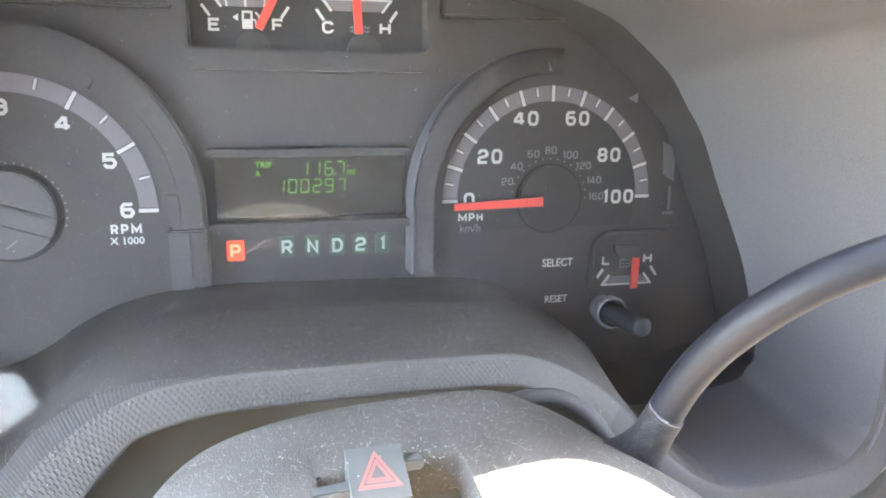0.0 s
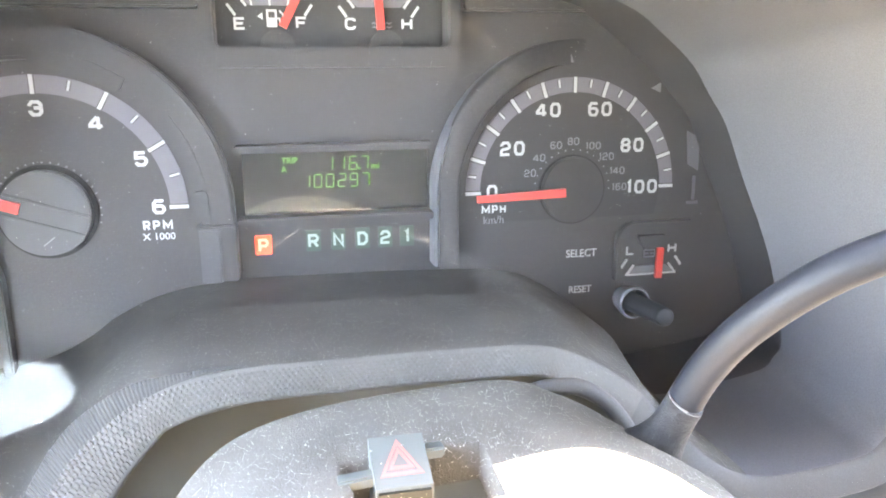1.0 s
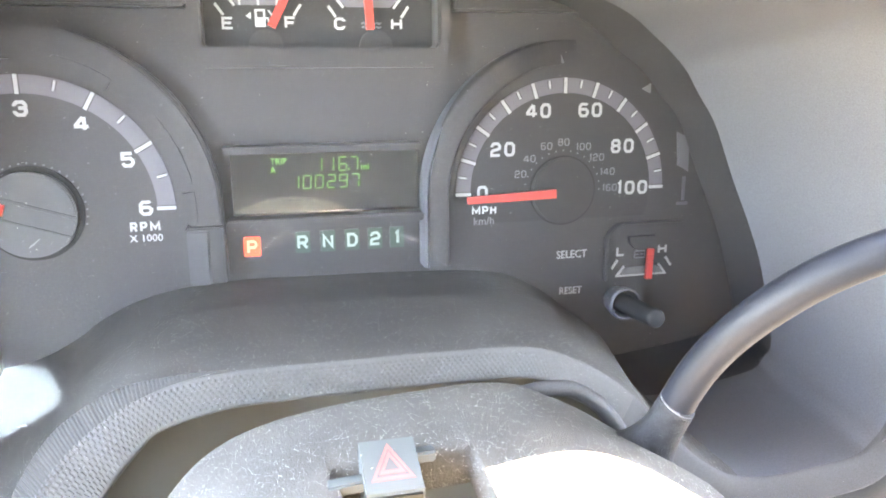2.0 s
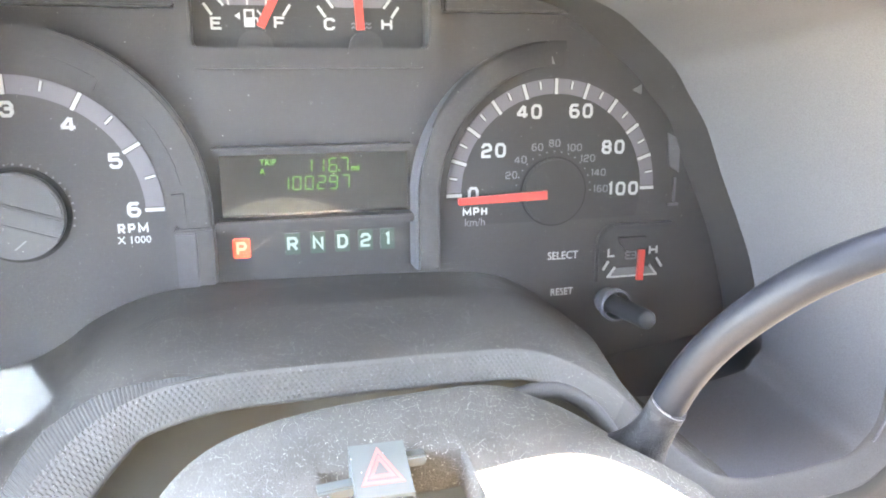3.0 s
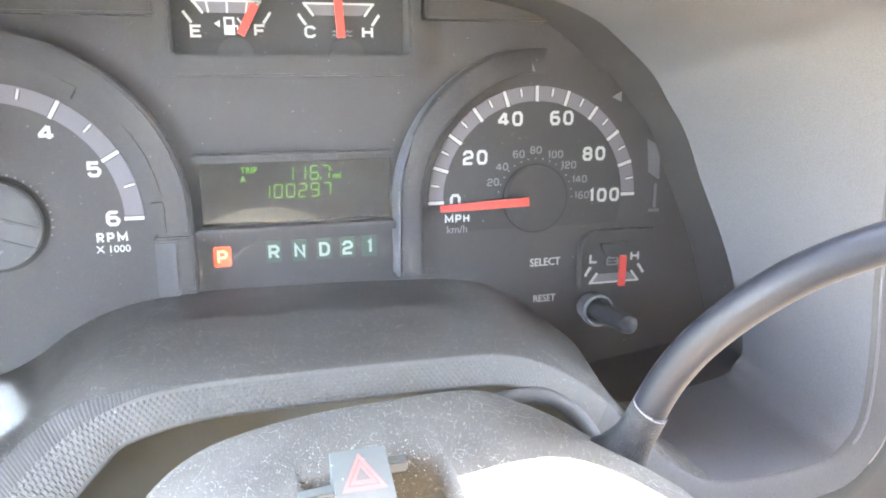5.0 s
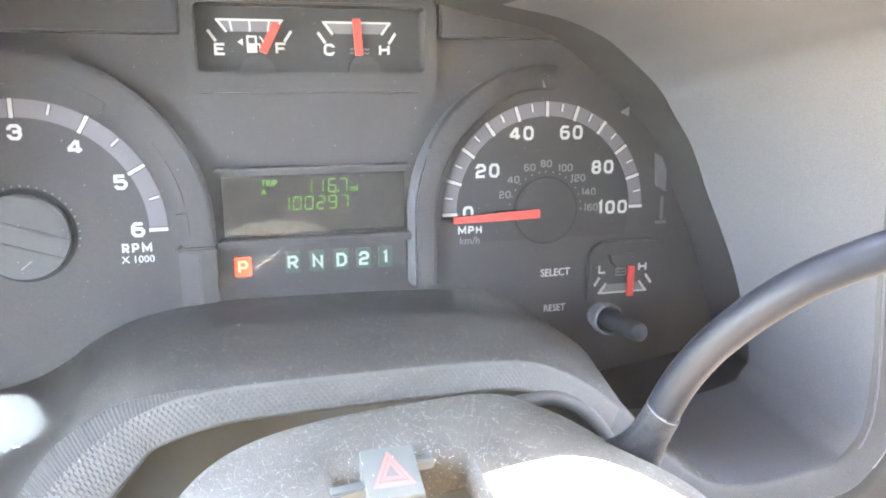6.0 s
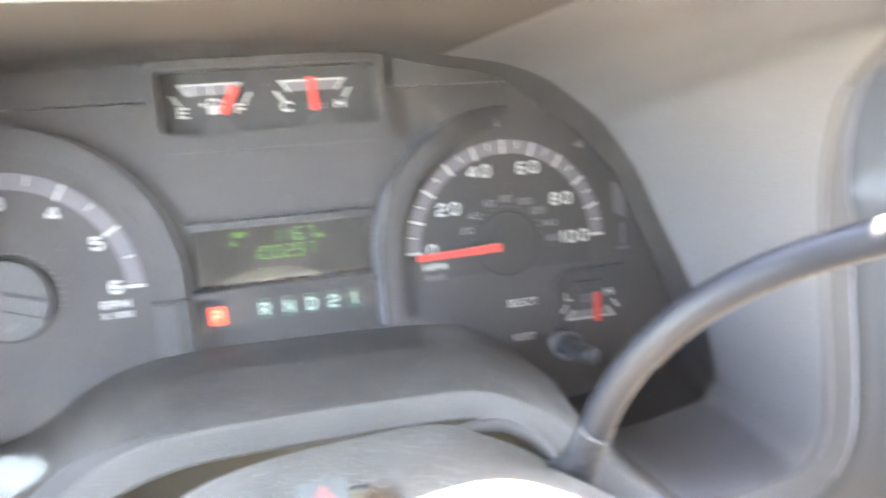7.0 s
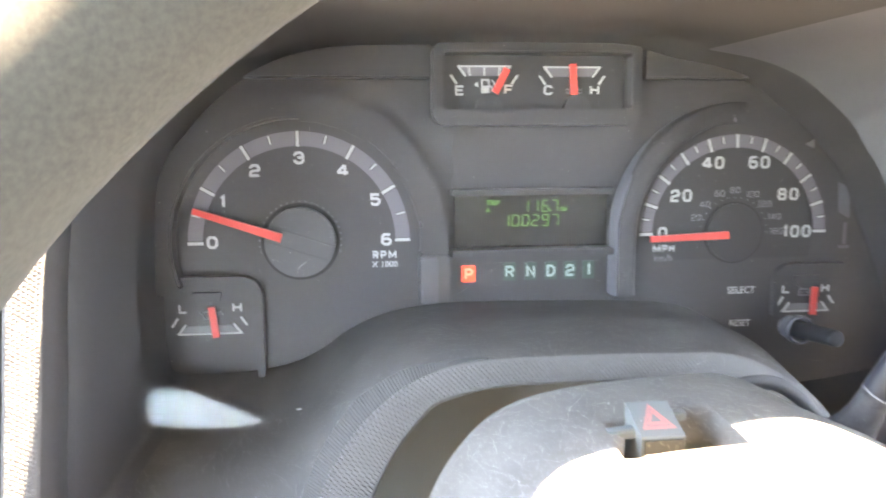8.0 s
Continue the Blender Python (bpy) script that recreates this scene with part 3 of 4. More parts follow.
for p in lo:
    part("cheek", prism([(p.x - 0.006, p.z - 0.012), (p.x + 0.006, p.z - 0.012), (p.x + 0.006, -0.40), (p.x - 0.006, -0.40)], TRIM_Y + 0.004, 0.1), M_SLOT, dashboard)
part("slot_back", prism([(-0.262, -0.125), (-0.248, -0.100), (-0.215, -0.064), (-0.03, -0.064), (0.0, -0.088), (0.03, -0.125), (0.03, -0.40), (-0.262, -0.40)], -0.045, -0.035), M_SLOT, dashboard)

# ---- instrument cluster ----
cluster = thing("instrument_cluster", (-0.13, 0.0, -0.11), "black instrument cluster with white printed dials and red needles", "instrument cluster")
part("dial_plate", prism([(-0.40, -0.13), (0.13, -0.13), (0.13, 0.13), (-0.40, 0.13)], 0.0, 0.012), M_PLATE, cluster)


def bow(p):
    """A point of the lens, which leans back a little near its left end."""
    a, b = [min(1.0, max(0.0, (p.x - x0) / wide)) for x0, wide in ((-0.305, 0.045), (-0.240, 0.09))]
    lean = 0.016 * a * a * (3 - 2 * a) * (1 - b * b * (3 - 2 * b))
    return Vector((p.x, LENS_Y + 0.001 + lean * (p.z + 0.065), p.z))


heart = Vector((-0.13, LENS_Y, 0.01))
lens_mesh = loft([[bow(p.lerp(heart, k / 28)) for p in at_lens] for k in range(28)] + [[bow(heart + Vector((1e-5 * (p.x - heart.x), 0, 1e-5 * p.z))) for p in at_lens]], True)
part("lens", lens_mesh, M_LENS, cluster, "clear plastic lens", smooth=True).visible_shadow = False
PRINT = -0.0004

# mask arches
S, T = (0.0, 0.0), (-0.2695, 0.0)
t_out = arc(*T, 0.0875, 200, 0, 40) + [(T[0] + 0.0875, -0.036)]
t_in = arc(*T, 0.0715, 200, 0, 40) + [(T[0] + 0.0715, -0.036)]
part("tachometer_arch", strip(t_in, t_out, -0.013, 0.002), M_MASK, cluster, bevel=0.0015)


def fading_arch(c, r_in, r_out, top, fade=86, n=56):
    """An arch from the left foot over the top, whose height dies away past the crown."""
    rows = []
    for i in range(n + 1):
        a = 178 - (178 - fade) * i / n
        k = max(0.0, min(1.0, (a - fade) / 46))
        h = top * k * k * (3 - 2 * k)
        u = (math.cos(radians(a)), math.sin(radians(a)))
        foot, e1 = 0.0005, min(0.0015, abs(h) * 0.5)
        rows.append([Vector((c[0] + r * u[0], y, c[1] + r * u[1])) for r, y in ((r_in, foot), (r_in, h + e1), (r_in + e1, h), (r_out - e1, h), (r_out, h + e1), (r_out, foot))])
    down = [[Vector((p.x, p.y, z)) for p in rows[0]] for z in (-0.036, -0.02)]
    return loft(down + rows)


part("speedometer_arch", fading_arch(S, 0.0680, 0.0812, -0.013), M_PLATE, cluster, smooth=True)
# paler strip that paints the fading highlight on the arch's outer edge
part("arch_edge", fading_arch(S, 0.0790, 0.0817, -0.0148, 118), M_LAMPWIN_HIGHLIGHT, cluster, smooth=True)
for a0, a1 in ((88, 55), (37, 10), (7, -5)):
    part("arch_tab", strip(arc(*T, 0.0700, a0, a1, 8), arc(*T, 0.0758, a0, a1, 8), -0.0139, -0.010), M_MASK, cluster, bevel=0.0003)
part("arch_foot", prism([(-0.2, -0.008), (-0.1815, -0.008), (-0.1815, -0.0365), (-0.2, -0.0365)], -0.0156, 0.0), M_MASK, cluster, bevel=0.001)
part("foot_block", prism([(-0.1994, -0.0095), (-0.1892, -0.0095), (-0.1892, -0.0368), (-0.1994, -0.0368)], -0.0168, -0.0130), M_MASKLIT, cluster, "block at the foot of the arch, toned lighter as if lit", bevel=0.0008)

# upper gauge box
part("gauge_box", frame_slab(rounded(-0.1850, -0.0735, 0.0765, 0.1085, 0.003), rounded(-0.1915, -0.0670, 0.0670, 0.1150, 0.008), -0.014, 0.002), M_MASK, cluster, bevel=0.001)
part("box_edge", prism([(-0.0738, 0.0785), (-0.0728, 0.0785), (-0.0728, 0.1075), (-0.0738, 0.1075)], -0.0146, -0.006), M_MASKLIT, cluster, "edge of the gauge box, toned pale as if lit", bevel=0.0003)
part("upper_panel", prism([(-0.32, 0.0945), (-0.192, 0.0945), (-0.192, 0.128), (-0.32, 0.128)], -0.010, 0.002), M_MASK, cluster, bevel=0.001)
part("upper_panel", prism([(-0.0645, 0.0945), (0.02, 0.0945), (0.02, 0.128), (-0.0645, 0.128)], -0.010, 0.002), M_MASK, cluster, bevel=0.001)
part("centre_panel", prism([(-0.179, 0.030), (-0.085, 0.030), (-0.085, 0.064), (-0.179, 0.064)], -0.0008, 0.002), M_MASK, cluster, bevel=0.0003)

# black faces behind the scales
part("gauge_face", prism([(-0.1846, 0.0769), (-0.0739, 0.0769), (-0.0739, 0.1081), (-0.1846, 0.1081)], -0.0002, 0.001), M_FACEBLACK, cluster)
part("dial_face", prism(arc(*S, 0.0533, 198, -18, 48), -0.00015, 0.001), M_FACEBLACK, cluster)

# display
part("display_lip", prism([(-0.1805, 0.0262), (-0.0815, 0.0262), (-0.0815, 0.0298), (-0.1805, 0.0298)], -0.0125, 0.002), M_MASK, cluster, bevel=0.0008)
part("display_lip", prism([(-0.1805, -0.0105), (-0.0815, -0.0105), (-0.0815, -0.0062), (-0.1805, -0.0062)], -0.0125, 0.002), M_MASK, cluster, bevel=0.0008)
display = part("display", prism([(-0.1775, -0.0060), (-0.0825, -0.0060), (-0.0825, 0.0258), (-0.1775, 0.0258)], -0.0006, 0.004), M_LCD, cluster, "dark trip display with green digits")
part("display_glass", prism([(-0.1775, -0.0055), (-0.0825, -0.0055), (-0.0825, 0.0255), (-0.1775, 0.0255)], -0.0050, -0.0040), M_GLASS, display, "clear glossy glass").visible_shadow = False

SEGMENTS = {"0": "abcdef", "1": "bc", "2": "abged", "6": "acdefg", "7": "abc", "9": "abcdfg"}


def digit(ch, x, z, w, h, name="digit"):
    """A seven-segment digit; its lit bars make one mesh."""
    bm = bmesh.new()
    t, g = h * 0.072, h * 0.05
    bars = {"a": (-w / 2 + g, h / 2, w / 2 - g, h / 2), "d": (-w / 2 + g, -h / 2, w / 2 - g, -h / 2), "g": (-w / 2 + g, 0, w / 2 - g, 0),
            "b": (w / 2, h / 2 - g, w / 2, g), "c": (w / 2, -g, w / 2, -h / 2 + g), "f": (-w / 2, h / 2 - g, -w / 2, g), "e": (-w / 2, -g, -w / 2, -h / 2 + g)}
    for s in SEGMENTS[ch]:
        x0, z0, x1, z1 = bars[s]
        tmp = bar(x + x0 + z0 * 0.06, z + z0, x + x1 + z1 * 0.06, z + z1, t, t, -0.0009, -0.0005)
        me = bpy.data.meshes.new("tmp")
        tmp.to_mesh(me)
        tmp.free()
        bm.from_mesh(me)
        bpy.data.meshes.remove(me)
    part(name, bm, M_SEG, display)


for ch, x in (("1", -0.1342), ("1", -0.1282), ("6", -0.1216), ("7", -0.1158)):
    digit(ch, x, 0.0190, 0.0038, 0.0068)
part("decimal_point", prism([(-0.1189, 0.0156), (-0.1180, 0.0156), (-0.1180, 0.0165), (-0.1189, 0.0165)], -0.0009, -0.0005), M_SEG, display)
for k, ch in enumerate("100297"):
    digit(ch, -0.1463 + k * 0.00617, 0.0102, 0.0038, 0.0066)
part("trip_word", letters("TRIP", -0.1540, 0.0212, -0.0008, 0.0030, 0.95), M_SEG, display)
part("trip_letter", letters("A", -0.1570, 0.0168, -0.0008, 0.0030, 0.95), M_SEG, display)
part("unit_word", letters("mi", -0.1102, 0.0172, -0.0008, 0.0030, 1.0), M_SEG, display)

# gear positions
gear_strip = part("gear_strip", prism([(-0.1800, -0.0350), (-0.0830, -0.0350), (-0.0830, -0.0110), (-0.1800, -0.0110)], -0.0020, 0.002), M_MASK, cluster, "black strip of gear letters")
lamp = part("park_lamp", prism(rounded(-0.1736, -0.1652, -0.0266, -0.0166, 0.001, 3), -0.0032, -0.001), M_PLAMP, gear_strip, "lit orange park lamp")
for ch, x in zip("RND21", (-0.1440, -0.1310, -0.1183, -0.1062, -0.0945)):
    part("gear_window", prism(rounded(x - 0.0038, x + 0.0038, -0.0264, -0.0152, 0.0005, 2), -0.0026, -0.001), M_GEARBOX, gear_strip)
    part("gear_letter", glyphs(ch, x, -0.0208, -0.0029, 0.0074, 0.0056, 0.0014), M_GREENWHITE, gear_strip)
part("gear_letter", glyphs("P", -0.1694, -0.0216, -0.0036, 0.0070, 0.0052, 0.0013), M_PMARK, gear_strip, "pale lit letter")


def dial(name, c, r0, r1, steps, long_every, label):
    """A half-round scale with its band and ticks."""
    d = part(name, strip(arc(*c, r0, 180, 0, 60), arc(*c, r1, 180, 0, 60), PRINT - 0.0002, 0.0), M_BAND, cluster, label)
    for i in range(steps + 1):
        a = math.pi * (1 - i / steps)
        main = i % long_every == 0
        ri, ro, w = (r0 - 0.0003, r1 + 0.0001, 0.0018) if main else (r0 + 0.0030, r1 - 0.0008, 0.0011)
        ux, uz = math.cos(a), math.sin(a)
        # dark underlay, then the tick
        part("tick_edge", bar(c[0] + ri * ux, c[1] + ri * uz, c[0] + ro * ux, c[1] + ro * uz, w + 0.0010, w + 0.0010, PRINT - 0.0004, 0.0), M_PLATE, d)
        part("tick", bar(c[0] + ri * ux, c[1] + ri * uz, c[0] + ro * ux, c[1] + ro * uz, w, w, PRINT - 0.0007, 0.0), M_WHITE, d)
    return d


speedo = dial("speedometer", S, 0.0534, 0.0614, 20, 2, "speedometer scale in miles per hour, needle at zero")
tach = dial("tachometer", T, 0.0562, 0.0648, 12, 2, "engine speed scale to six thousand, needle below one")
for txt, x, z in (("0", -0.0465, 0.0005), ("20", -0.0352, 0.0238), ("40", -0.0150, 0.0440), ("60", 0.0150, 0.0440), ("80", 0.0352, 0.0238), ("100", 0.0425, 0.0)):
    part("numeral", glyphs(txt, x, z, PRINT, 0.0078, 0.0060, 0.0015), M_WHITE, speedo)
for txt, a in (("20", 158), ("40", 137), ("60", 112), ("80", 90), ("100", 64), ("120", 42), ("140", 20), ("160", 1)):
    r = 0.0268 if txt not in ("160", "140") else 0.0285
    part("small_numeral", glyphs(txt, r * math.cos(radians(a)), r * math.sin(radians(a)), PRINT, 0.0041, 0.0030, 0.0006), M_DIM, speedo)
for k in range(17):
    a = radians(180 - 180 * k / 16)
    part("dot", disc(0.0222 * math.cos(a), 0.0222 * math.sin(a), 0.00045, PRINT - 0.0002, 0.0, 6), M_DIM, speedo)
part("word", glyphs("MPH", -0.0455, -0.0092, PRINT, 0.0047, 0.0034, 0.0009), M_WHITE, speedo)
part("word", letters("km/h", -0.0455, -0.0150, PRINT, 0.0042, 1.0), M_DIM, speedo)
part("hub_gap", frame_slab(arc(*S, 0.0186, 0, 354, 59), arc(*S, 0.0195, 0, 354, 59), PRINT - 0.0004, 0.0), M_HUBSHADE, speedo)
part("hub", disc(*S, 0.0185, -0.0022, 0.0), M_FACEBLACK, speedo, bevel=0.0008)
part("needle", bar(-0.0062, -0.0007, -0.0565, -0.0024, 0.0048, 0.0036, -0.0075, -0.0050), M_NEEDLE, speedo, "red needle")
part("word", letters("SELECT", 0.0070, -0.0370, PRINT, 0.0046, 0.9, 0.01), M_WHITE, cluster)
part("word", letters("RESET", 0.0070, -0.0585, PRINT, 0.0042, 0.9, 0.006), M_WHITE, cluster)
for txt, x, z in (("0", -0.3205, 0.0005), ("1", -0.3135, 0.0243), ("2", -0.2945, 0.0422), ("3", -0.2690, 0.0493), ("4", -0.2435, 0.0420), ("5", -0.2250, 0.0243), ("6", -0.2188, 0.0003)):
    part("numeral", glyphs(txt, x, z, PRINT, 0.0075, 0.0064, 0.0016), M_WHITE, tach)
part("word", glyphs("RPM", -0.2200, -0.0090, PRINT, 0.0050, 0.0034, 0.0010), M_WHITE, tach)
part("word", letters("X 1000", -0.2200, -0.0147, PRINT, 0.0036, 1.05, 0.01), M_WHITE, tach)
for k in range(25):
    a = radians(195 - 210 * k / 24)
    part("dot", disc(T[0] + 0.0240 * math.cos(a), 0.0240 * math.sin(a), 0.00045, PRINT - 0.0002, 0.0, 6), M_DIM, tach)
part("hub_gap", frame_slab(arc(*T, 0.0207, 0, 354, 59), arc(*T, 0.0229, 0, 354, 59), PRINT - 0.0004, 0.0), M_HUBSHADE, tach)
part("hub", disc(*T, 0.0206, -0.0060, 0.0), M_HUB, tach, bevel=0.0008)
for off in (-0.0046, 0.0046):
    part("hub_groove", bar(T[0] - 0.0185 + off * 0.33, 0.0058 + off, T[0] + 0.0185 + off * 0.33, -0.0066 + off, 0.0007, 0.0007, -0.0066, -0.0055), M_LINING, tach)
part("hub_bar", bar(T[0] - 0.0188, 0.0060, T[0] + 0.0188, -0.0068, 0.0080, 0.0080, -0.0064, -0.0055), M_HUB, tach, bevel=0.0003)
part("hub_screw_mark", bar(-0.2715, -0.0155, -0.2665, -0.0115, 0.0006, 0.0006, -0.0064, -0.0058), M_DIM, tach)
part("needle", bar(-0.2800, 0.0030, -0.3295, 0.0196, 0.0052, 0.0034, -0.0082, -0.0058), M_NEEDLE, tach, "red needle")


def small_gauge(name, x, z, w, flip, marks, needle, hub, letters_at, label, fill, ends):
    """A small gauge: a bar scale, end ticks, two letters, a needle and half a hub."""
    top = z
    s = -1 if flip else 1
    g = part(name, prism([(x - w / 2, top), (x + w / 2, top), (x + w / 2 - 0.006, top - s * fill), (x - w / 2 + 0.006, top - s * fill)], PRINT - 0.0002, 0.0), M_BAND if not flip else M_DIM, cluster, label)
    part("scale_line", bar(x - w / 2 - 0.0006, top, x + w / 2 + 0.0006, top, 0.0010, 0.0010, PRINT - 0.0006, 0.0), M_WHITE, g)
    for side in (-1, 1):
        part("tick", bar(x + side * w / 2, top, x + side * (w / 2 - 0.0045), top - s * 0.0058, 0.0012, 0.0012, PRINT - 0.0006, 0.0), M_WHITE, g)
        part("tick", bar(x + side * (w / 2 + ends[0]), top - s * ends[1], x + side * (w / 2 + ends[0] - 0.0036), top - s * (ends[1] + 0.0052), 0.0013, 0.0013, PRINT - 0.0006, 0.0), M_WHITE, g)
    for m in marks:
        part("tick", bar(x + m, top, x + m * 0.9, top - s * 0.0055, 0.0009, 0.0009, PRINT - 0.0006, 0.0), M_WHITE, g)
    for txt, lx, lz in letters_at:
        part("letter", glyphs(txt, lx, lz, PRINT, 0.0058, 0.0056, 0.0012), M_WHITE, g)
    part("hub", prism(arc(hub[0], hub[1], 0.0085, 180 if flip else 0, 360 if flip else 180, 20), -0.0022, 0.0), M_PLATE, g)
    part("needle", bar(*needle, 0.0040, 0.0040, -0.0062, -0.0044), M_NEEDLE, g, "red needle")
    return g


fuel = small_gauge("fuel_gauge", -0.1593, 0.1020, 0.0312, False, (-0.0095, 0.0, 0.0095), (-0.1538, 0.0862, -0.1464, 0.1002), (-0.1565, 0.0768),
                   (("E", -0.1740, 0.0880), ("F", -0.1445, 0.0885)), "fuel gauge reading nearly full", 0.0055, (0.0045, 0.0050))
temp = small_gauge("temperature_gauge", -0.1060, 0.1016, 0.0340, False, (), (-0.1060, 0.0852, -0.1070, 0.1030), (-0.1028, 0.0768),
                   (("C", -0.1205, 0.0882), ("H", -0.0920, 0.0882)), "coolant temperature gauge reading half way", 0.0055, (0.0030, 0.0050))
oil = small_gauge("oil_gauge", -0.3242, -0.0540, 0.0365, True, (), (-0.3220, -0.0370, -0.3198, -0.0552), (-0.3250, -0.0290),
                  (("L", -0.3390, -0.0385), ("H", -0.3080, -0.0385)), "oil pressure gauge reading half way", 0.005, (0.0035, 0.0045))
volt = small_gauge("battery_gauge", 0.0510, -0.0520, 0.031, True, (), (0.0538, -0.0355, 0.0532, -0.0535), (0.0500, -0.0285),
                   (("L", 0.0375, -0.0372), ("H", 0.0640, -0.0372)), "battery voltage gauge reading past half way", 0.005, (0.0035, 0.0045))
# gauge symbols
part("pump_symbol", prism([(-0.1612, 0.0864), (-0.1562, 0.0864), (-0.1562, 0.0946), (-0.1612, 0.0946)], PRINT - 0.0004, 0.0), M_WHITE, fuel)
part("pump_window", prism([(-0.1602, 0.0908), (-0.1572, 0.0908), (-0.1572, 0.0936), (-0.1602, 0.0936)], PRINT - 0.0006, 0.0), M_PLATE, fuel)
hose = bmesh.new()
stroke(hose, [(-0.1562, 0.0905), (-0.1550, 0.0905), (-0.1546, 0.0872), (-0.1536, 0.0872), (-0.1532, 0.0922), (-0.1548, 0.0942)], 0.0007, PRINT - 0.0004, 0.0)
part("pump_hose", hose, M_WHITE, fuel)
part("side_arrow", prism([(-0.1655, 0.0915), (-0.1630, 0.0932), (-0.1630, 0.0898)], PRINT - 0.0004, 0.0), M_WHITE, fuel)
wave = bmesh.new()
for k in range(2):
    stroke(wave, [(-0.1098 + 0.0011 * i, 0.0866 + k * 0.0019 + (0.0004 if i % 2 else -0.0004)) for i in range(10)], 0.0006, PRINT - 0.0004, 0.0)
part("wave_symbol", wave, M_BAND, temp)
part("thermometer_symbol", bar(-0.1062, 0.0868, -0.1062, 0.0938, 0.0014, 0.0010, PRINT - 0.0005, 0.0), M_DIM, temp)
part("battery_symbol", frame_slab(rounded(0.0466, 0.0527, -0.0414, -0.0380, 0.0003, 1), rounded(0.0460, 0.0533, -0.0420, -0.0374, 0.0004, 1), PRINT - 0.0004, 0.0), M_DIM, volt)
for dx in (0.0470, 0.0510):
    part("battery_post", bar(dx, -0.0369, dx + 0.0013, -0.0369, 0.0009, 0.0009, PRINT - 0.0004, 0.0), M_DIM, volt)
part("battery_sign", bar(0.0472, -0.0397, 0.0488, -0.0397, 0.0005, 0.0005, PRINT - 0.0004, 0.0), M_DIM, volt)
part("battery_sign", bar(0.0505, -0.0397, 0.0521, -0.0397, 0.0005, 0.0005, PRINT - 0.0004, 0.0), M_DIM, volt)
can = bmesh.new()
stroke(can, [(-0.3278, -0.0408), (-0.3225, -0.0408), (-0.3207, -0.0420), (-0.3172, -0.0406), (-0.3215, -0.0450), (-0.3272, -0.0450), (-0.3278, -0.0408)], 0.0007, PRINT - 0.0004, 0.0)
stroke(can, [(-0.3280, -0.0424), (-0.3300, -0.0412), (-0.3294, -0.0404)], 0.0007, PRINT - 0.0004, 0.0)
stroke(can, [(-0.3252, -0.0408), (-0.3252, -0.0398)], 0.0008, PRINT - 0.0004, 0.0)
part("can_symbol", can, M_DIM, oil)
part("oil_drip", disc(-0.3166, -0.0424, 0.0006, PRINT - 0.0004, 0.0, 8), M_DIM, oil)
# raised borders round the two lower gauges
part("gauge_border", strip([(-0.352, -0.0235)] + arc(-0.3045, -0.0315, 0.008, 90, 0, 8) + [(-0.2965, -0.085)], [(-0.352, -0.0190)] + arc(-0.3045, -0.0315, 0.0125, 90, 0, 8) + [(-0.2920, -0.085)], -0.008, 0.0), M_MASK, cluster, bevel=0.0008)
part("gauge_border", strip([(0.0300, -0.054)] + arc(0.0380, -0.0315, 0.008, 180, 90, 8) + [(0.074, -0.0235)], [(0.0265, -0.054)] + arc(0.0380, -0.0315, 0.0115, 180, 90, 8) + [(0.074, -0.0200)], -0.005, 0.0), M_MASK, cluster, bevel=0.0008)
# warning lamp windows
part("arrow_lamp", prism([(-0.0050, 0.0690), (-0.0010, 0.0690), (-0.0030, 0.0735)], PRINT - 0.0003, 0.0), M_DIM, cluster)
part("arrow_lamp", prism([(0.0455, 0.0550), (0.0510, 0.0525), (0.0510, 0.0580)], PRINT - 0.0003, 0.0), M_DIM, cluster)

part("lamp_window", prism([(0.0705, 0.0120), (0.0775, 0.0080), (0.0770, 0.0270), (0.0690, 0.0310)], PRINT - 0.0004, 0.0), M_LAMPWIN_HIGHLIGHT, cluster)
part("lamp_window", prism([(0.0745, -0.0090), (0.0762, -0.0090), (0.0762, 0.0050), (0.0745, 0.0050)], PRINT - 0.0004, 0.0), M_LAMPWIN_HIGHLIGHT, cluster)
part("lamp_window", prism([(0.0715, -0.0115), (0.0785, -0.0115), (0.0785, -0.0098), (0.0715, -0.0098)], PRINT - 0.0004, 0.0), M_LAMPWIN_HIGHLIGHT, cluster)

# trip knob through the lens
knob = thing("trip_reset_knob", (0.006, -0.05, -0.048), "black push knob in a scuffed grey ring on the cluster lens", "knob")


def turned(profile, origin, axis, n=32):
    """A turned piece: distance along the axis, radius."""
    o, a = Vector(origin), Vector(axis).normalized()
    u = a.cross(Vector((0, 0, 1))).normalized()
    w = u.cross(a)
    bm = loft([[o + a * s + r * (u * math.cos(2 * math.pi * i / n) + w * math.sin(2 * math.pi * i / n)) for i in range(n)] for s, r in profile], True)
    return bm


part("ring", turned([(0.002, 0.0066), (0.0095, 0.0068), (0.0100, 0.0080), (0.0140, 0.0081), (0.0152, 0.0077), (0.0154, 0.0071), (0.0140, 0.0066), (0.004, 0.0062)], (0.0092, -0.050, -0.0488), (-0.04, -1, 0.06)), M_RING, knob, "scuffed grey ring", smooth=True)
part("push_rod", turned([(0.0, 0.0048), (0.030, 0.0046), (0.047, 0.0045), (0.0500, 0.0043), (0.0513, 0.0036), (0.0513, 0.0001)], (0.0088, -0.050, -0.0490), (-0.075, -1, 0.11)), M_KNOB, knob, smooth=True)

# ---- steering column ----
column = thing("steering_column", (-0.115, -0.20, -0.14), "dusty dark grey steering column shroud with a hazard switch", "steering column")
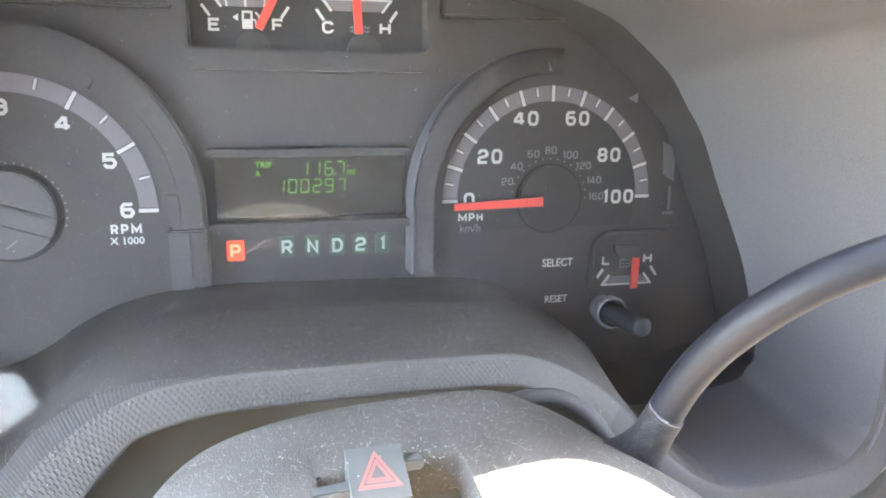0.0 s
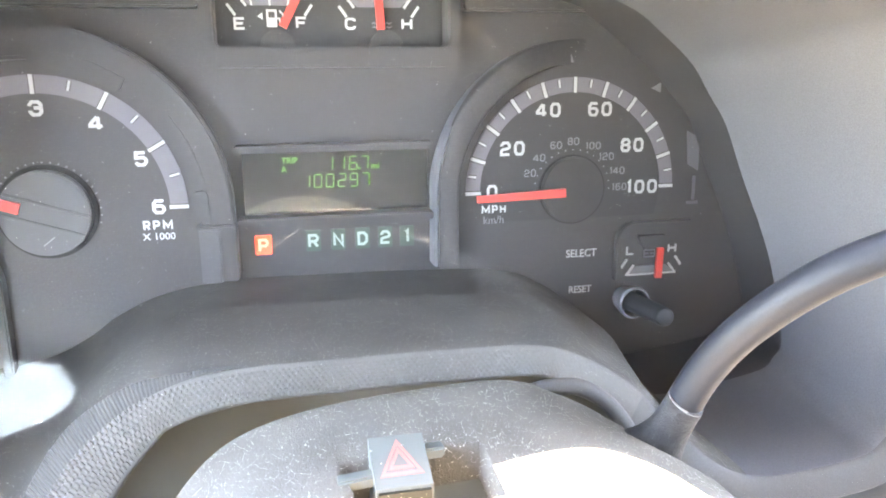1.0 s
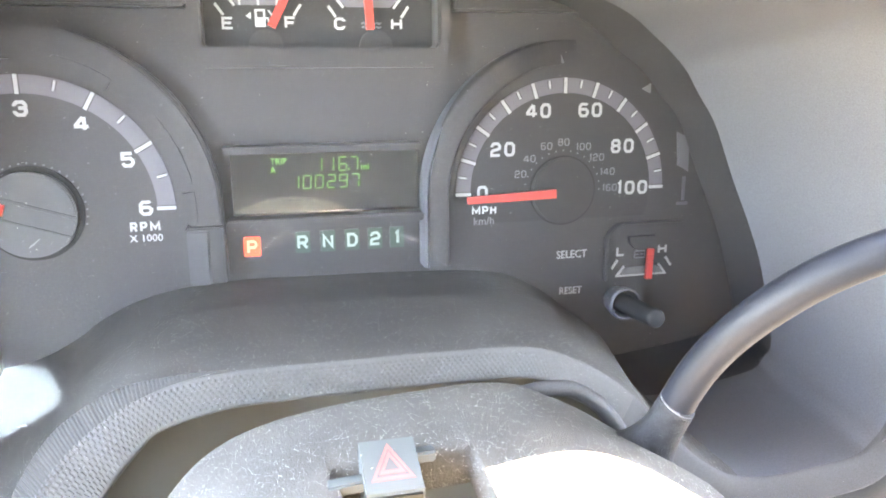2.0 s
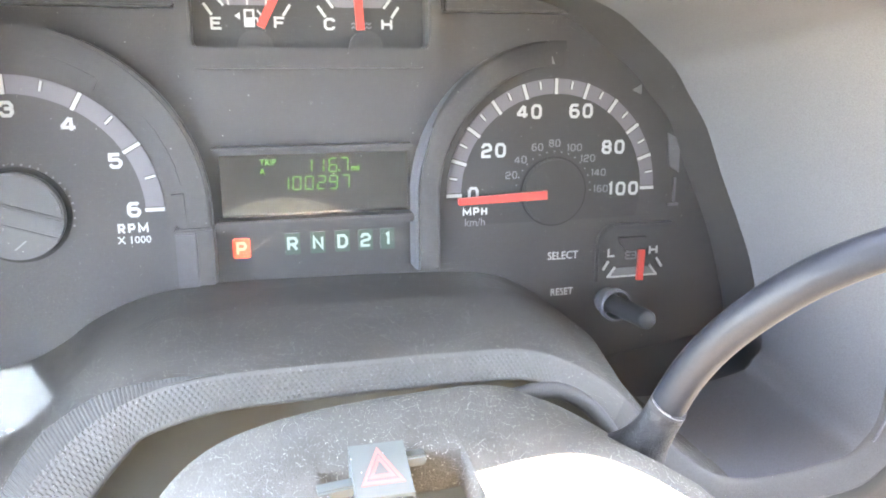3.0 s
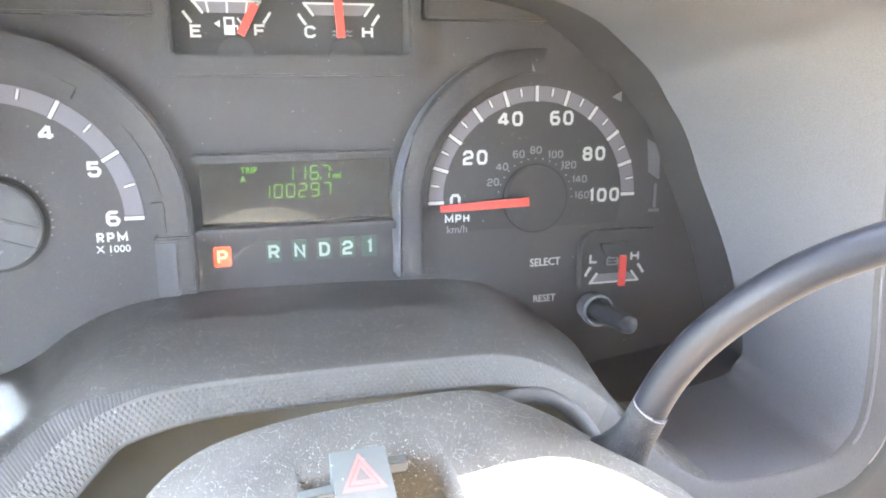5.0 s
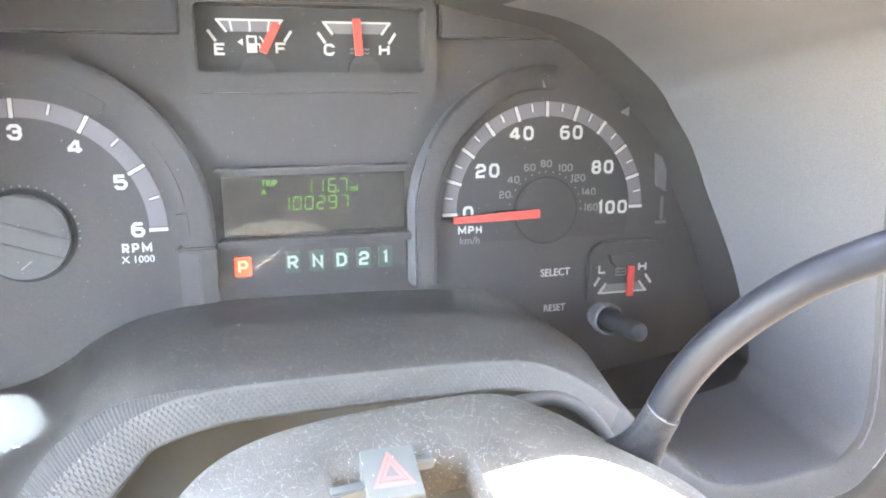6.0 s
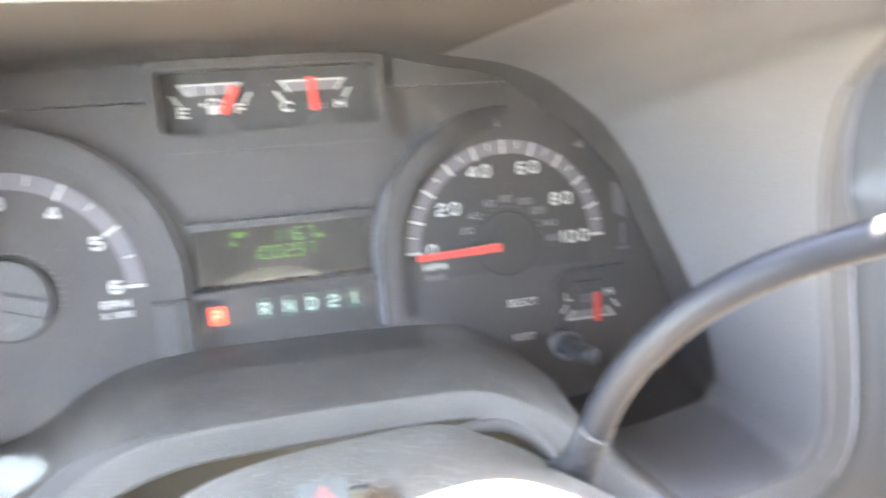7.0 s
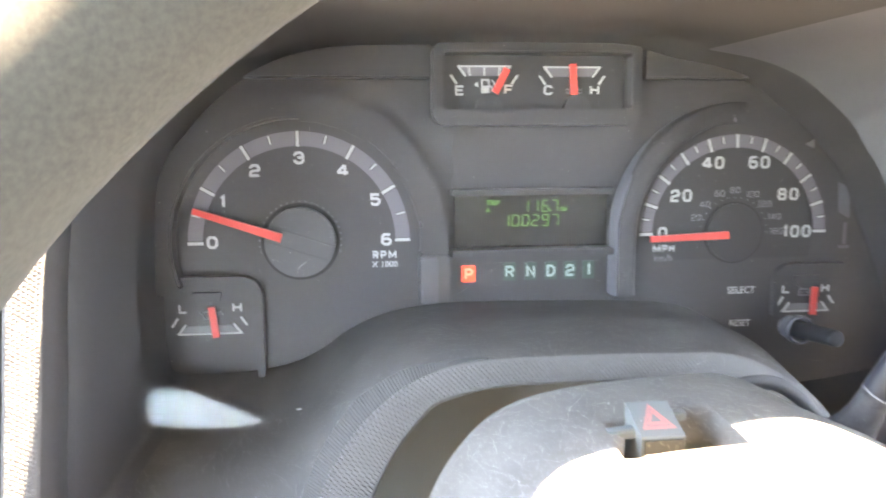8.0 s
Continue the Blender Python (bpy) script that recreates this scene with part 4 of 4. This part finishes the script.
RIM = [(-0.215, -0.170), (-0.214, -0.120), (-0.209, -0.088), (-0.195, -0.064), (-0.177, -0.0495), (-0.150, -0.0425), (-0.112, -0.0395), (-0.086, -0.0395),
       (-0.068, -0.0465), (-0.050, -0.0570), (-0.034, -0.0700), (-0.024, -0.092), (-0.020, -0.120), (-0.020, -0.170)]
cx = -0.115


def shroud_row(y, drop, grow, edge=0.0):
    # the right shoulder fills out towards the driver
    k = min(1.0, max(0.0, (-0.165 - y) / 0.035))
    full = 0.014 * k * k * (3 - 2 * k)
    return [Vector((cx + (p.x - cx) * grow + full * min(1.0, max(0.0, (p.x + 0.095) / 0.04)), y, p.z - drop - edge))
            for p in smooth_line([(x, 0, z) for x, z in RIM], 5, False)]


WELL = (-0.1482, -0.1068, -0.2215, -0.1935)
profile = {}
SHROUD_Y = [(-0.120, 0.020, 0.86), (-0.150, 0.004, 0.97), (-0.157, 0.001, 0.995), (-0.163, 0.0002, 1.0), (-0.172, 0.0008, 1.0), (-0.182, 0.0016, 1.0), (-0.1935, 0.0025, 1.0),
            (-0.2080, 0.0034, 1.0), (-0.2215, 0.0045, 1.0), (-0.235, 0.0060, 1.0), (-0.255, 0.0090, 1.0), (-0.290, 0.0170, 0.99), (-0.300, 0.024, 0.96), (-0.303, 0.036, 0.9)]


def with_columns(row):
    """Adds a column of points at the two side edges of the switch well."""
    out = []
    for p, q in zip(row, row[1:]):
        out.append(p)
        for x in (WELL[0], WELL[1]):
            if p.x < x < q.x:
                out.append(p.lerp(q, (x - p.x) / (q.x - p.x)))
    return out + [row[-1]]


shell = loft([with_columns(shroud_row(*r)) for r in SHROUD_Y])
for v in shell.verts:
    # the well narrows towards the driver
    if abs(v.co.x - WELL[0]) < 1e-4 and WELL[2] - 1e-4 < v.co.y < WELL[3] - 0.001:
        v.co.x += 0.0055 * (WELL[3] - v.co.y) / (WELL[3] - WELL[2])
gone = [f for f in shell.faces if WELL[0] < f.calc_center_median().x < WELL[1] and WELL[2] < f.calc_center_median().y < WELL[3]]
rim_edges = [e for f in gone for e in f.edges if sum(g in gone for g in e.link_faces) == 1]
bmesh.ops.delete(shell, geom=gone, context="FACES_KEEP_BOUNDARY")
sunk = bmesh.ops.extrude_edge_only(shell, edges=[e for e in rim_edges if e.is_valid])
for v in [g for g in sunk["geom"] if isinstance(g, bmesh.types.BMVert)]:
    v.co.z -= 0.013
part("shroud", shell, M_COLUMN, column, "dusty dark grey plastic shroud", smooth=True)
part("well_floor", prism([(WELL[0] - 0.001, -0.066), (WELL[1] + 0.001, -0.066), (WELL[1] + 0.001, -0.062), (WELL[0] - 0.001, -0.062)], WELL[2], WELL[3]), M_LINING, column)
hz = bmesh.new()
side = [(-0.1925, -0.0382), (-0.2092, -0.0448), (-0.2102, -0.0600), (-0.1925, -0.0600)]
va, vb = [[hz.verts.new((x, y, z)) for y, z in side] for x in (-0.1395, -0.1238)]
hz.faces.new(va), hz.faces.new(vb[::-1])
for i in range(4):
    hz.faces.new((va[i], vb[i], vb[(i + 1) % 4], va[(i + 1) % 4]))
hazard = part("hazard_switch", hz, M_BUTTON, column, "grey hazard switch with a red triangle", bevel=0.0009)


def on_switch(u, v, lift):
    """A point of the switch's sloping top: u across, v from front to back, both from -1 to 1."""
    y = -0.2009 + 0.0083 * v
    return Vector((-0.1316 + 0.0078 * u, y, -0.0415 + (y + 0.2009) * 0.395 + lift))


def triangle_frame(r, w):
    bm = bmesh.new()
    outer, inner = [[(0, r * 1.0 + 0.02), (-r * 0.95, -r * 0.72), (r * 0.95, -r * 0.72)] for r in (r, r - w)]
    lo_o, lo_i = [[bm.verts.new(on_switch(u, v, 0.00003)) for u, v in t] for t in (outer, inner)]
    up_o, up_i = [[bm.verts.new(on_switch(u, v, 0.00014)) for u, v in t] for t in (outer, inner)]
    for i in range(3):
        j = (i + 1) % 3
        bm.faces.new((up_o[i], up_o[j], up_i[j], up_i[i]))
        bm.faces.new((lo_o[i], lo_o[j], up_o[j], up_o[i]))
        bm.faces.new((lo_i[i], lo_i[j], up_i[j], up_i[i]))
    return bm


part("front_face", prism([(-0.1388, -0.0458), (-0.1245, -0.0458), (-0.1245, -0.0590), (-0.1388, -0.0590)], -0.2106, -0.2085), M_FACE, hazard, "dark grimy front of the switch")
part("triangle", triangle_frame(0.82, 0.20), M_TRIANGLE, hazard, "red printed warning triangle")
part("triangle", triangle_frame(0.50, 0.20), M_TRIANGLE, hazard, "red printed warning triangle")
lip = smooth_line([(-0.0860, -0.1560, -0.0490), (-0.0740, -0.1560, -0.0458), (-0.0655, -0.1560, -0.0454), (-0.0580, -0.1560, -0.0470), (-0.0490, -0.1560, -0.0530), (-0.0430, -0.1570, -0.0602), (-0.0395, -0.1590, -0.0665)], 6, False)
part("shroud_lip", tube(lip, [0.0031] * len(lip), 16), M_LOWTRIM, column, smooth=True)
part("switch_clip", prism([(-0.1496, -0.0482), (-0.1385, -0.0474), (-0.1385, -0.0440), (-0.1496, -0.0450)], -0.2035, -0.1985), M_BUTTON, column, bevel=0.0006)
part("switch_clip", prism([(-0.1245, -0.0446), (-0.1180, -0.0444), (-0.1180, -0.0410), (-0.1245, -0.0412)], -0.1975, -0.1930), M_BUTTON, column, bevel=0.0006)

# ---- gear lever ----
lever = thing("gear_lever", (-0.036, -0.18, -0.055), "satin black column gear lever curving up from a worn collar", "gear lever")
line = smooth_line([(-0.0365, -0.180, -0.052), (-0.0295, -0.187, -0.030), (-0.0205, -0.197, -0.0115), (-0.006, -0.210, 0.006), (0.012, -0.222, 0.0175), (0.030, -0.232, 0.0240), (0.056, -0.250, 0.0320), (0.10, -0.275, 0.040)], 8, False)
part("shaft", tube(line, [0.0060] * len(line)), M_LEVER, lever, smooth=True)

part("collar", tube(smooth_line([(-0.0408, -0.1755, -0.0640), (-0.0372, -0.1795, -0.0540), (-0.0338, -0.1835, -0.0425)], 4, False), [0.0112, 0.0100, 0.0088, 0.0078, 0.0070, 0.0066, 0.0064, 0.0064, 0.0063], 28), M_COLLAR, lever, "scuffed black collar", smooth=True)
part("collar_seam", tube([(-0.03384, -0.18345, -0.04265), (-0.03372, -0.18358, -0.04235)], [0.00636, 0.00636], 24), M_DIM, lever, "thin bright seam")

# ---- steering wheel ----
wheel = thing("steering_wheel", (-0.115, -0.38, -0.12), "taupe vinyl steering wheel", "steering wheel")
WC, WR, WT = Vector((-0.126, -0.345, -0.087)), 0.2150, 0.0165
WU, WV = Vector((1, 0, 0)), Vector((0, 0.10, 0.995))
WN = WU.cross(WV)
tor = []
for i in range(120):
    a = 2 * math.pi * i / 120
    d = WU * math.cos(a) + WV * math.sin(a)
    grip = WT * (1 + 0.004 * math.cos(a * 40))
    tor.append([WC + d * WR + grip * (d * math.cos(2 * math.pi * j / 20) + WN * math.sin(2 * math.pi * j / 20)) for j in range(20)])
part("rim", loft(tor + [tor[0]], True), M_WHEEL, wheel, "taupe vinyl rim", smooth=True)
part("hub", turned([(-0.02, 0.05), (-0.015, 0.110), (0.004, 0.120), (0.016, 0.114), (0.026, 0.082), (0.030, 0.001)], WC + Vector((-0.012, -0.008, -0.084)), (0, -1, -0.1)), M_HUBCAP, wheel, smooth=True)
for a in (-160, -20, -90):
    d = WU * math.cos(radians(a)) + WV * math.sin(radians(a))
    pts = [WC + Vector((0, -0.012, -0.03)) + d * 0.04, WC + d * 0.11 + Vector((0, -0.008, -0.02)), WC + d * 0.215]
    part("spoke", tube(smooth_line(pts, 6, False), [0.014] * 13, 12), M_KNOB, wheel, smooth=True)

# ---- cab ----
def slab(name, x0, x1, y0, y1, z0, z1, mat, label):
    bm = bmesh.new()
    bmesh.ops.create_cube(bm, size=1)
    for v in bm.verts:
        v.co = ((x0 + x1) / 2 + v.co.x * (x1 - x0), (y0 + y1) / 2 + v.co.y * (y1 - y0), (z0 + z1) / 2 + v.co.z * (z1 - z0))
    me = bpy.data.meshes.new(name)
    bm.to_mesh(me)
    bm.free()
    return tagged(new(name, finish(name, me, mat)), label, kind="structure")


def pierced(name, outline, hole, y0, y1, mat, label):
    """An upright wall across the cab with one opening in it; outline and hole have as many corners."""
    bm = frame_slab(hole, outline, y0, y1)
    me = bpy.data.meshes.new(name)
    bm.to_mesh(me)
    bm.free()
    return tagged(new(name, finish(name, me, mat)), label, kind="structure")


slab("floor", -1.05, 1.35, -1.6, 0.6, 0.30, 0.34, M_CARPET, "grey carpeted cab floor")
slab("ceiling", -1.05, 1.35, -1.6, -0.06, 2.00, 2.04, M_CABIN, "grey cab headliner")
# unseen wall; its opening is outlined to shape the patch mirrored in the lens
pierced("wall_rear", [(-1.05, 0.30), (1.35, 0.30), (1.35, 2.04), (0.6, 2.04), (0.1, 2.04), (-0.4, 2.04), (-0.74, 2.04), (-1.05, 2.04)],
        [(-0.92, 0.86), (-0.48, 0.86), (-0.48, 1.008), (-0.56, 1.054), (-0.62, 1.087), (-0.68, 1.109), (-0.785, 1.116), (-0.905, 1.00)], -1.64, -1.6, M_REAR, "dark grey cab rear wall, opening shaped for the lens reflection")
slab("wall_left", -1.09, -1.05, -1.20, 0.6, 0.30, 1.25, M_CABIN, "grey door panel below the side window")
# unseen screen added to keep left rear light off the dials
slab("wall_quarter", -1.09, -1.05, -1.6, -1.20, 0.30, 2.0, M_REAR, "unseen dark screen behind the door, blocks side light")
slab("wall_right", 1.35, 1.39, -1.6, 0.6, 0.30, 1.50, M_CABIN, "grey door panel below the side window")
slab("wall_front", -1.05, 1.35, 0.56, 0.60, 0.30, 1.22, M_CABIN, "cab bulkhead below the windscreen")
# unseen panel added outside to give the lens its pale blue reflection
slab("backdrop", -14, 7, -15.3, -15.0, 0.0, 5.0, M_OUTGLOW, "added glowing pale blue panel, mirrored in the lens")
slab("ground", -400, 400, -400, 400, -0.02, 0.0, M_GROUND, "pale sunlit concrete ground")

# ---- dust ----
SEAT = Vector((-0.16, -0.40, 0.15))


def dust(under, over, count, big, seed, keep=lambda p, n: True):
    """Loose flakes and a few fibres that lie on a part's upward faces, joined into one mesh."""
    dice = random.Random(seed)
    me = over.data
    base = base_of(over)
    faces = []
    for f in me.polygons:
        p = f.center + base
        if keep(p, f.normal):
            faces.append(f)
    sums, total = [], 0.0
    for f in faces:
        total += f.area
        sums.append(total)
    verts, tris = [], []
    for _ in range(count):
        f = faces[min(len(faces) - 1, int(np.searchsorted(sums, dice.random() * total)))]
        vs = [me.vertices[i].co + base for i in f.vertices]
        u, v = dice.random(), dice.random()
        q = vs[0].lerp(vs[1], u).lerp((vs[3] if len(vs) > 3 else vs[2]).lerp(vs[2], u), v)
        n = f.normal.copy()
        if n.dot(SEAT - q) < 0:
            n = -n
        a = n.orthogonal().normalized()
        a.rotate(Matrix.Rotation(dice.uniform(0, 6.28), 3, n))
        b = n.cross(a)
        r = big * (0.35 + 0.65 * dice.random() ** 3)
        long, thin = (r * dice.uniform(2.5, 5), r * 0.22) if dice.random() < 0.025 else (r * dice.uniform(0.8, 1.4), r * dice.uniform(0.5, 0.9))
        k = len(verts)
        verts += [q + a * long, q + b * thin, q - a * long * 0.9, q - b * thin, q + n * r * 0.5]
        tris += [(k, k + 1, k + 4), (k + 1, k + 2, k + 4), (k + 2, k + 3, k + 4), (k + 3, k, k + 4)]
    flakes = bpy.data.meshes.new("dust")
    flakes.from_pydata(verts, [], tris)
    return tagged(part("dust", flakes, M_DUST, under, "pale dust flakes"), kind="stuff")


def child(owner, name, which=0):
    return [o for o in owner.children if o.name.split(".")[0] == name][which]


dust(dashboard, child(dashboard, "tunnel_lining"), 9000, 0.00023, 1, lambda p, n: p.y > -0.127 and p.y < -0.045)
dust(dashboard, child(dashboard, "trim_band"), 1200, 0.00019, 2, lambda p, n: p.z < 0 and -0.30 < p.x < 0.0)
dust(column, child(column, "shroud"), 8500, 0.00022, 3, lambda p, n: -0.262 < p.y < -0.150 and p.z > -0.10)
dust(cluster, child(cluster, "lens"), 600, 0.00016, 4, lambda p, n: p.z < 0.10)
lint = tube(smooth_line([(-0.2702, -0.0545, -0.0842), (-0.2690, -0.0548, -0.0838), (-0.2676, -0.0545, -0.0840)], 3, False), [0.00035] * 7, 6)
part("lint", lint, M_DUST, dashboard, "short white thread", smooth=True)
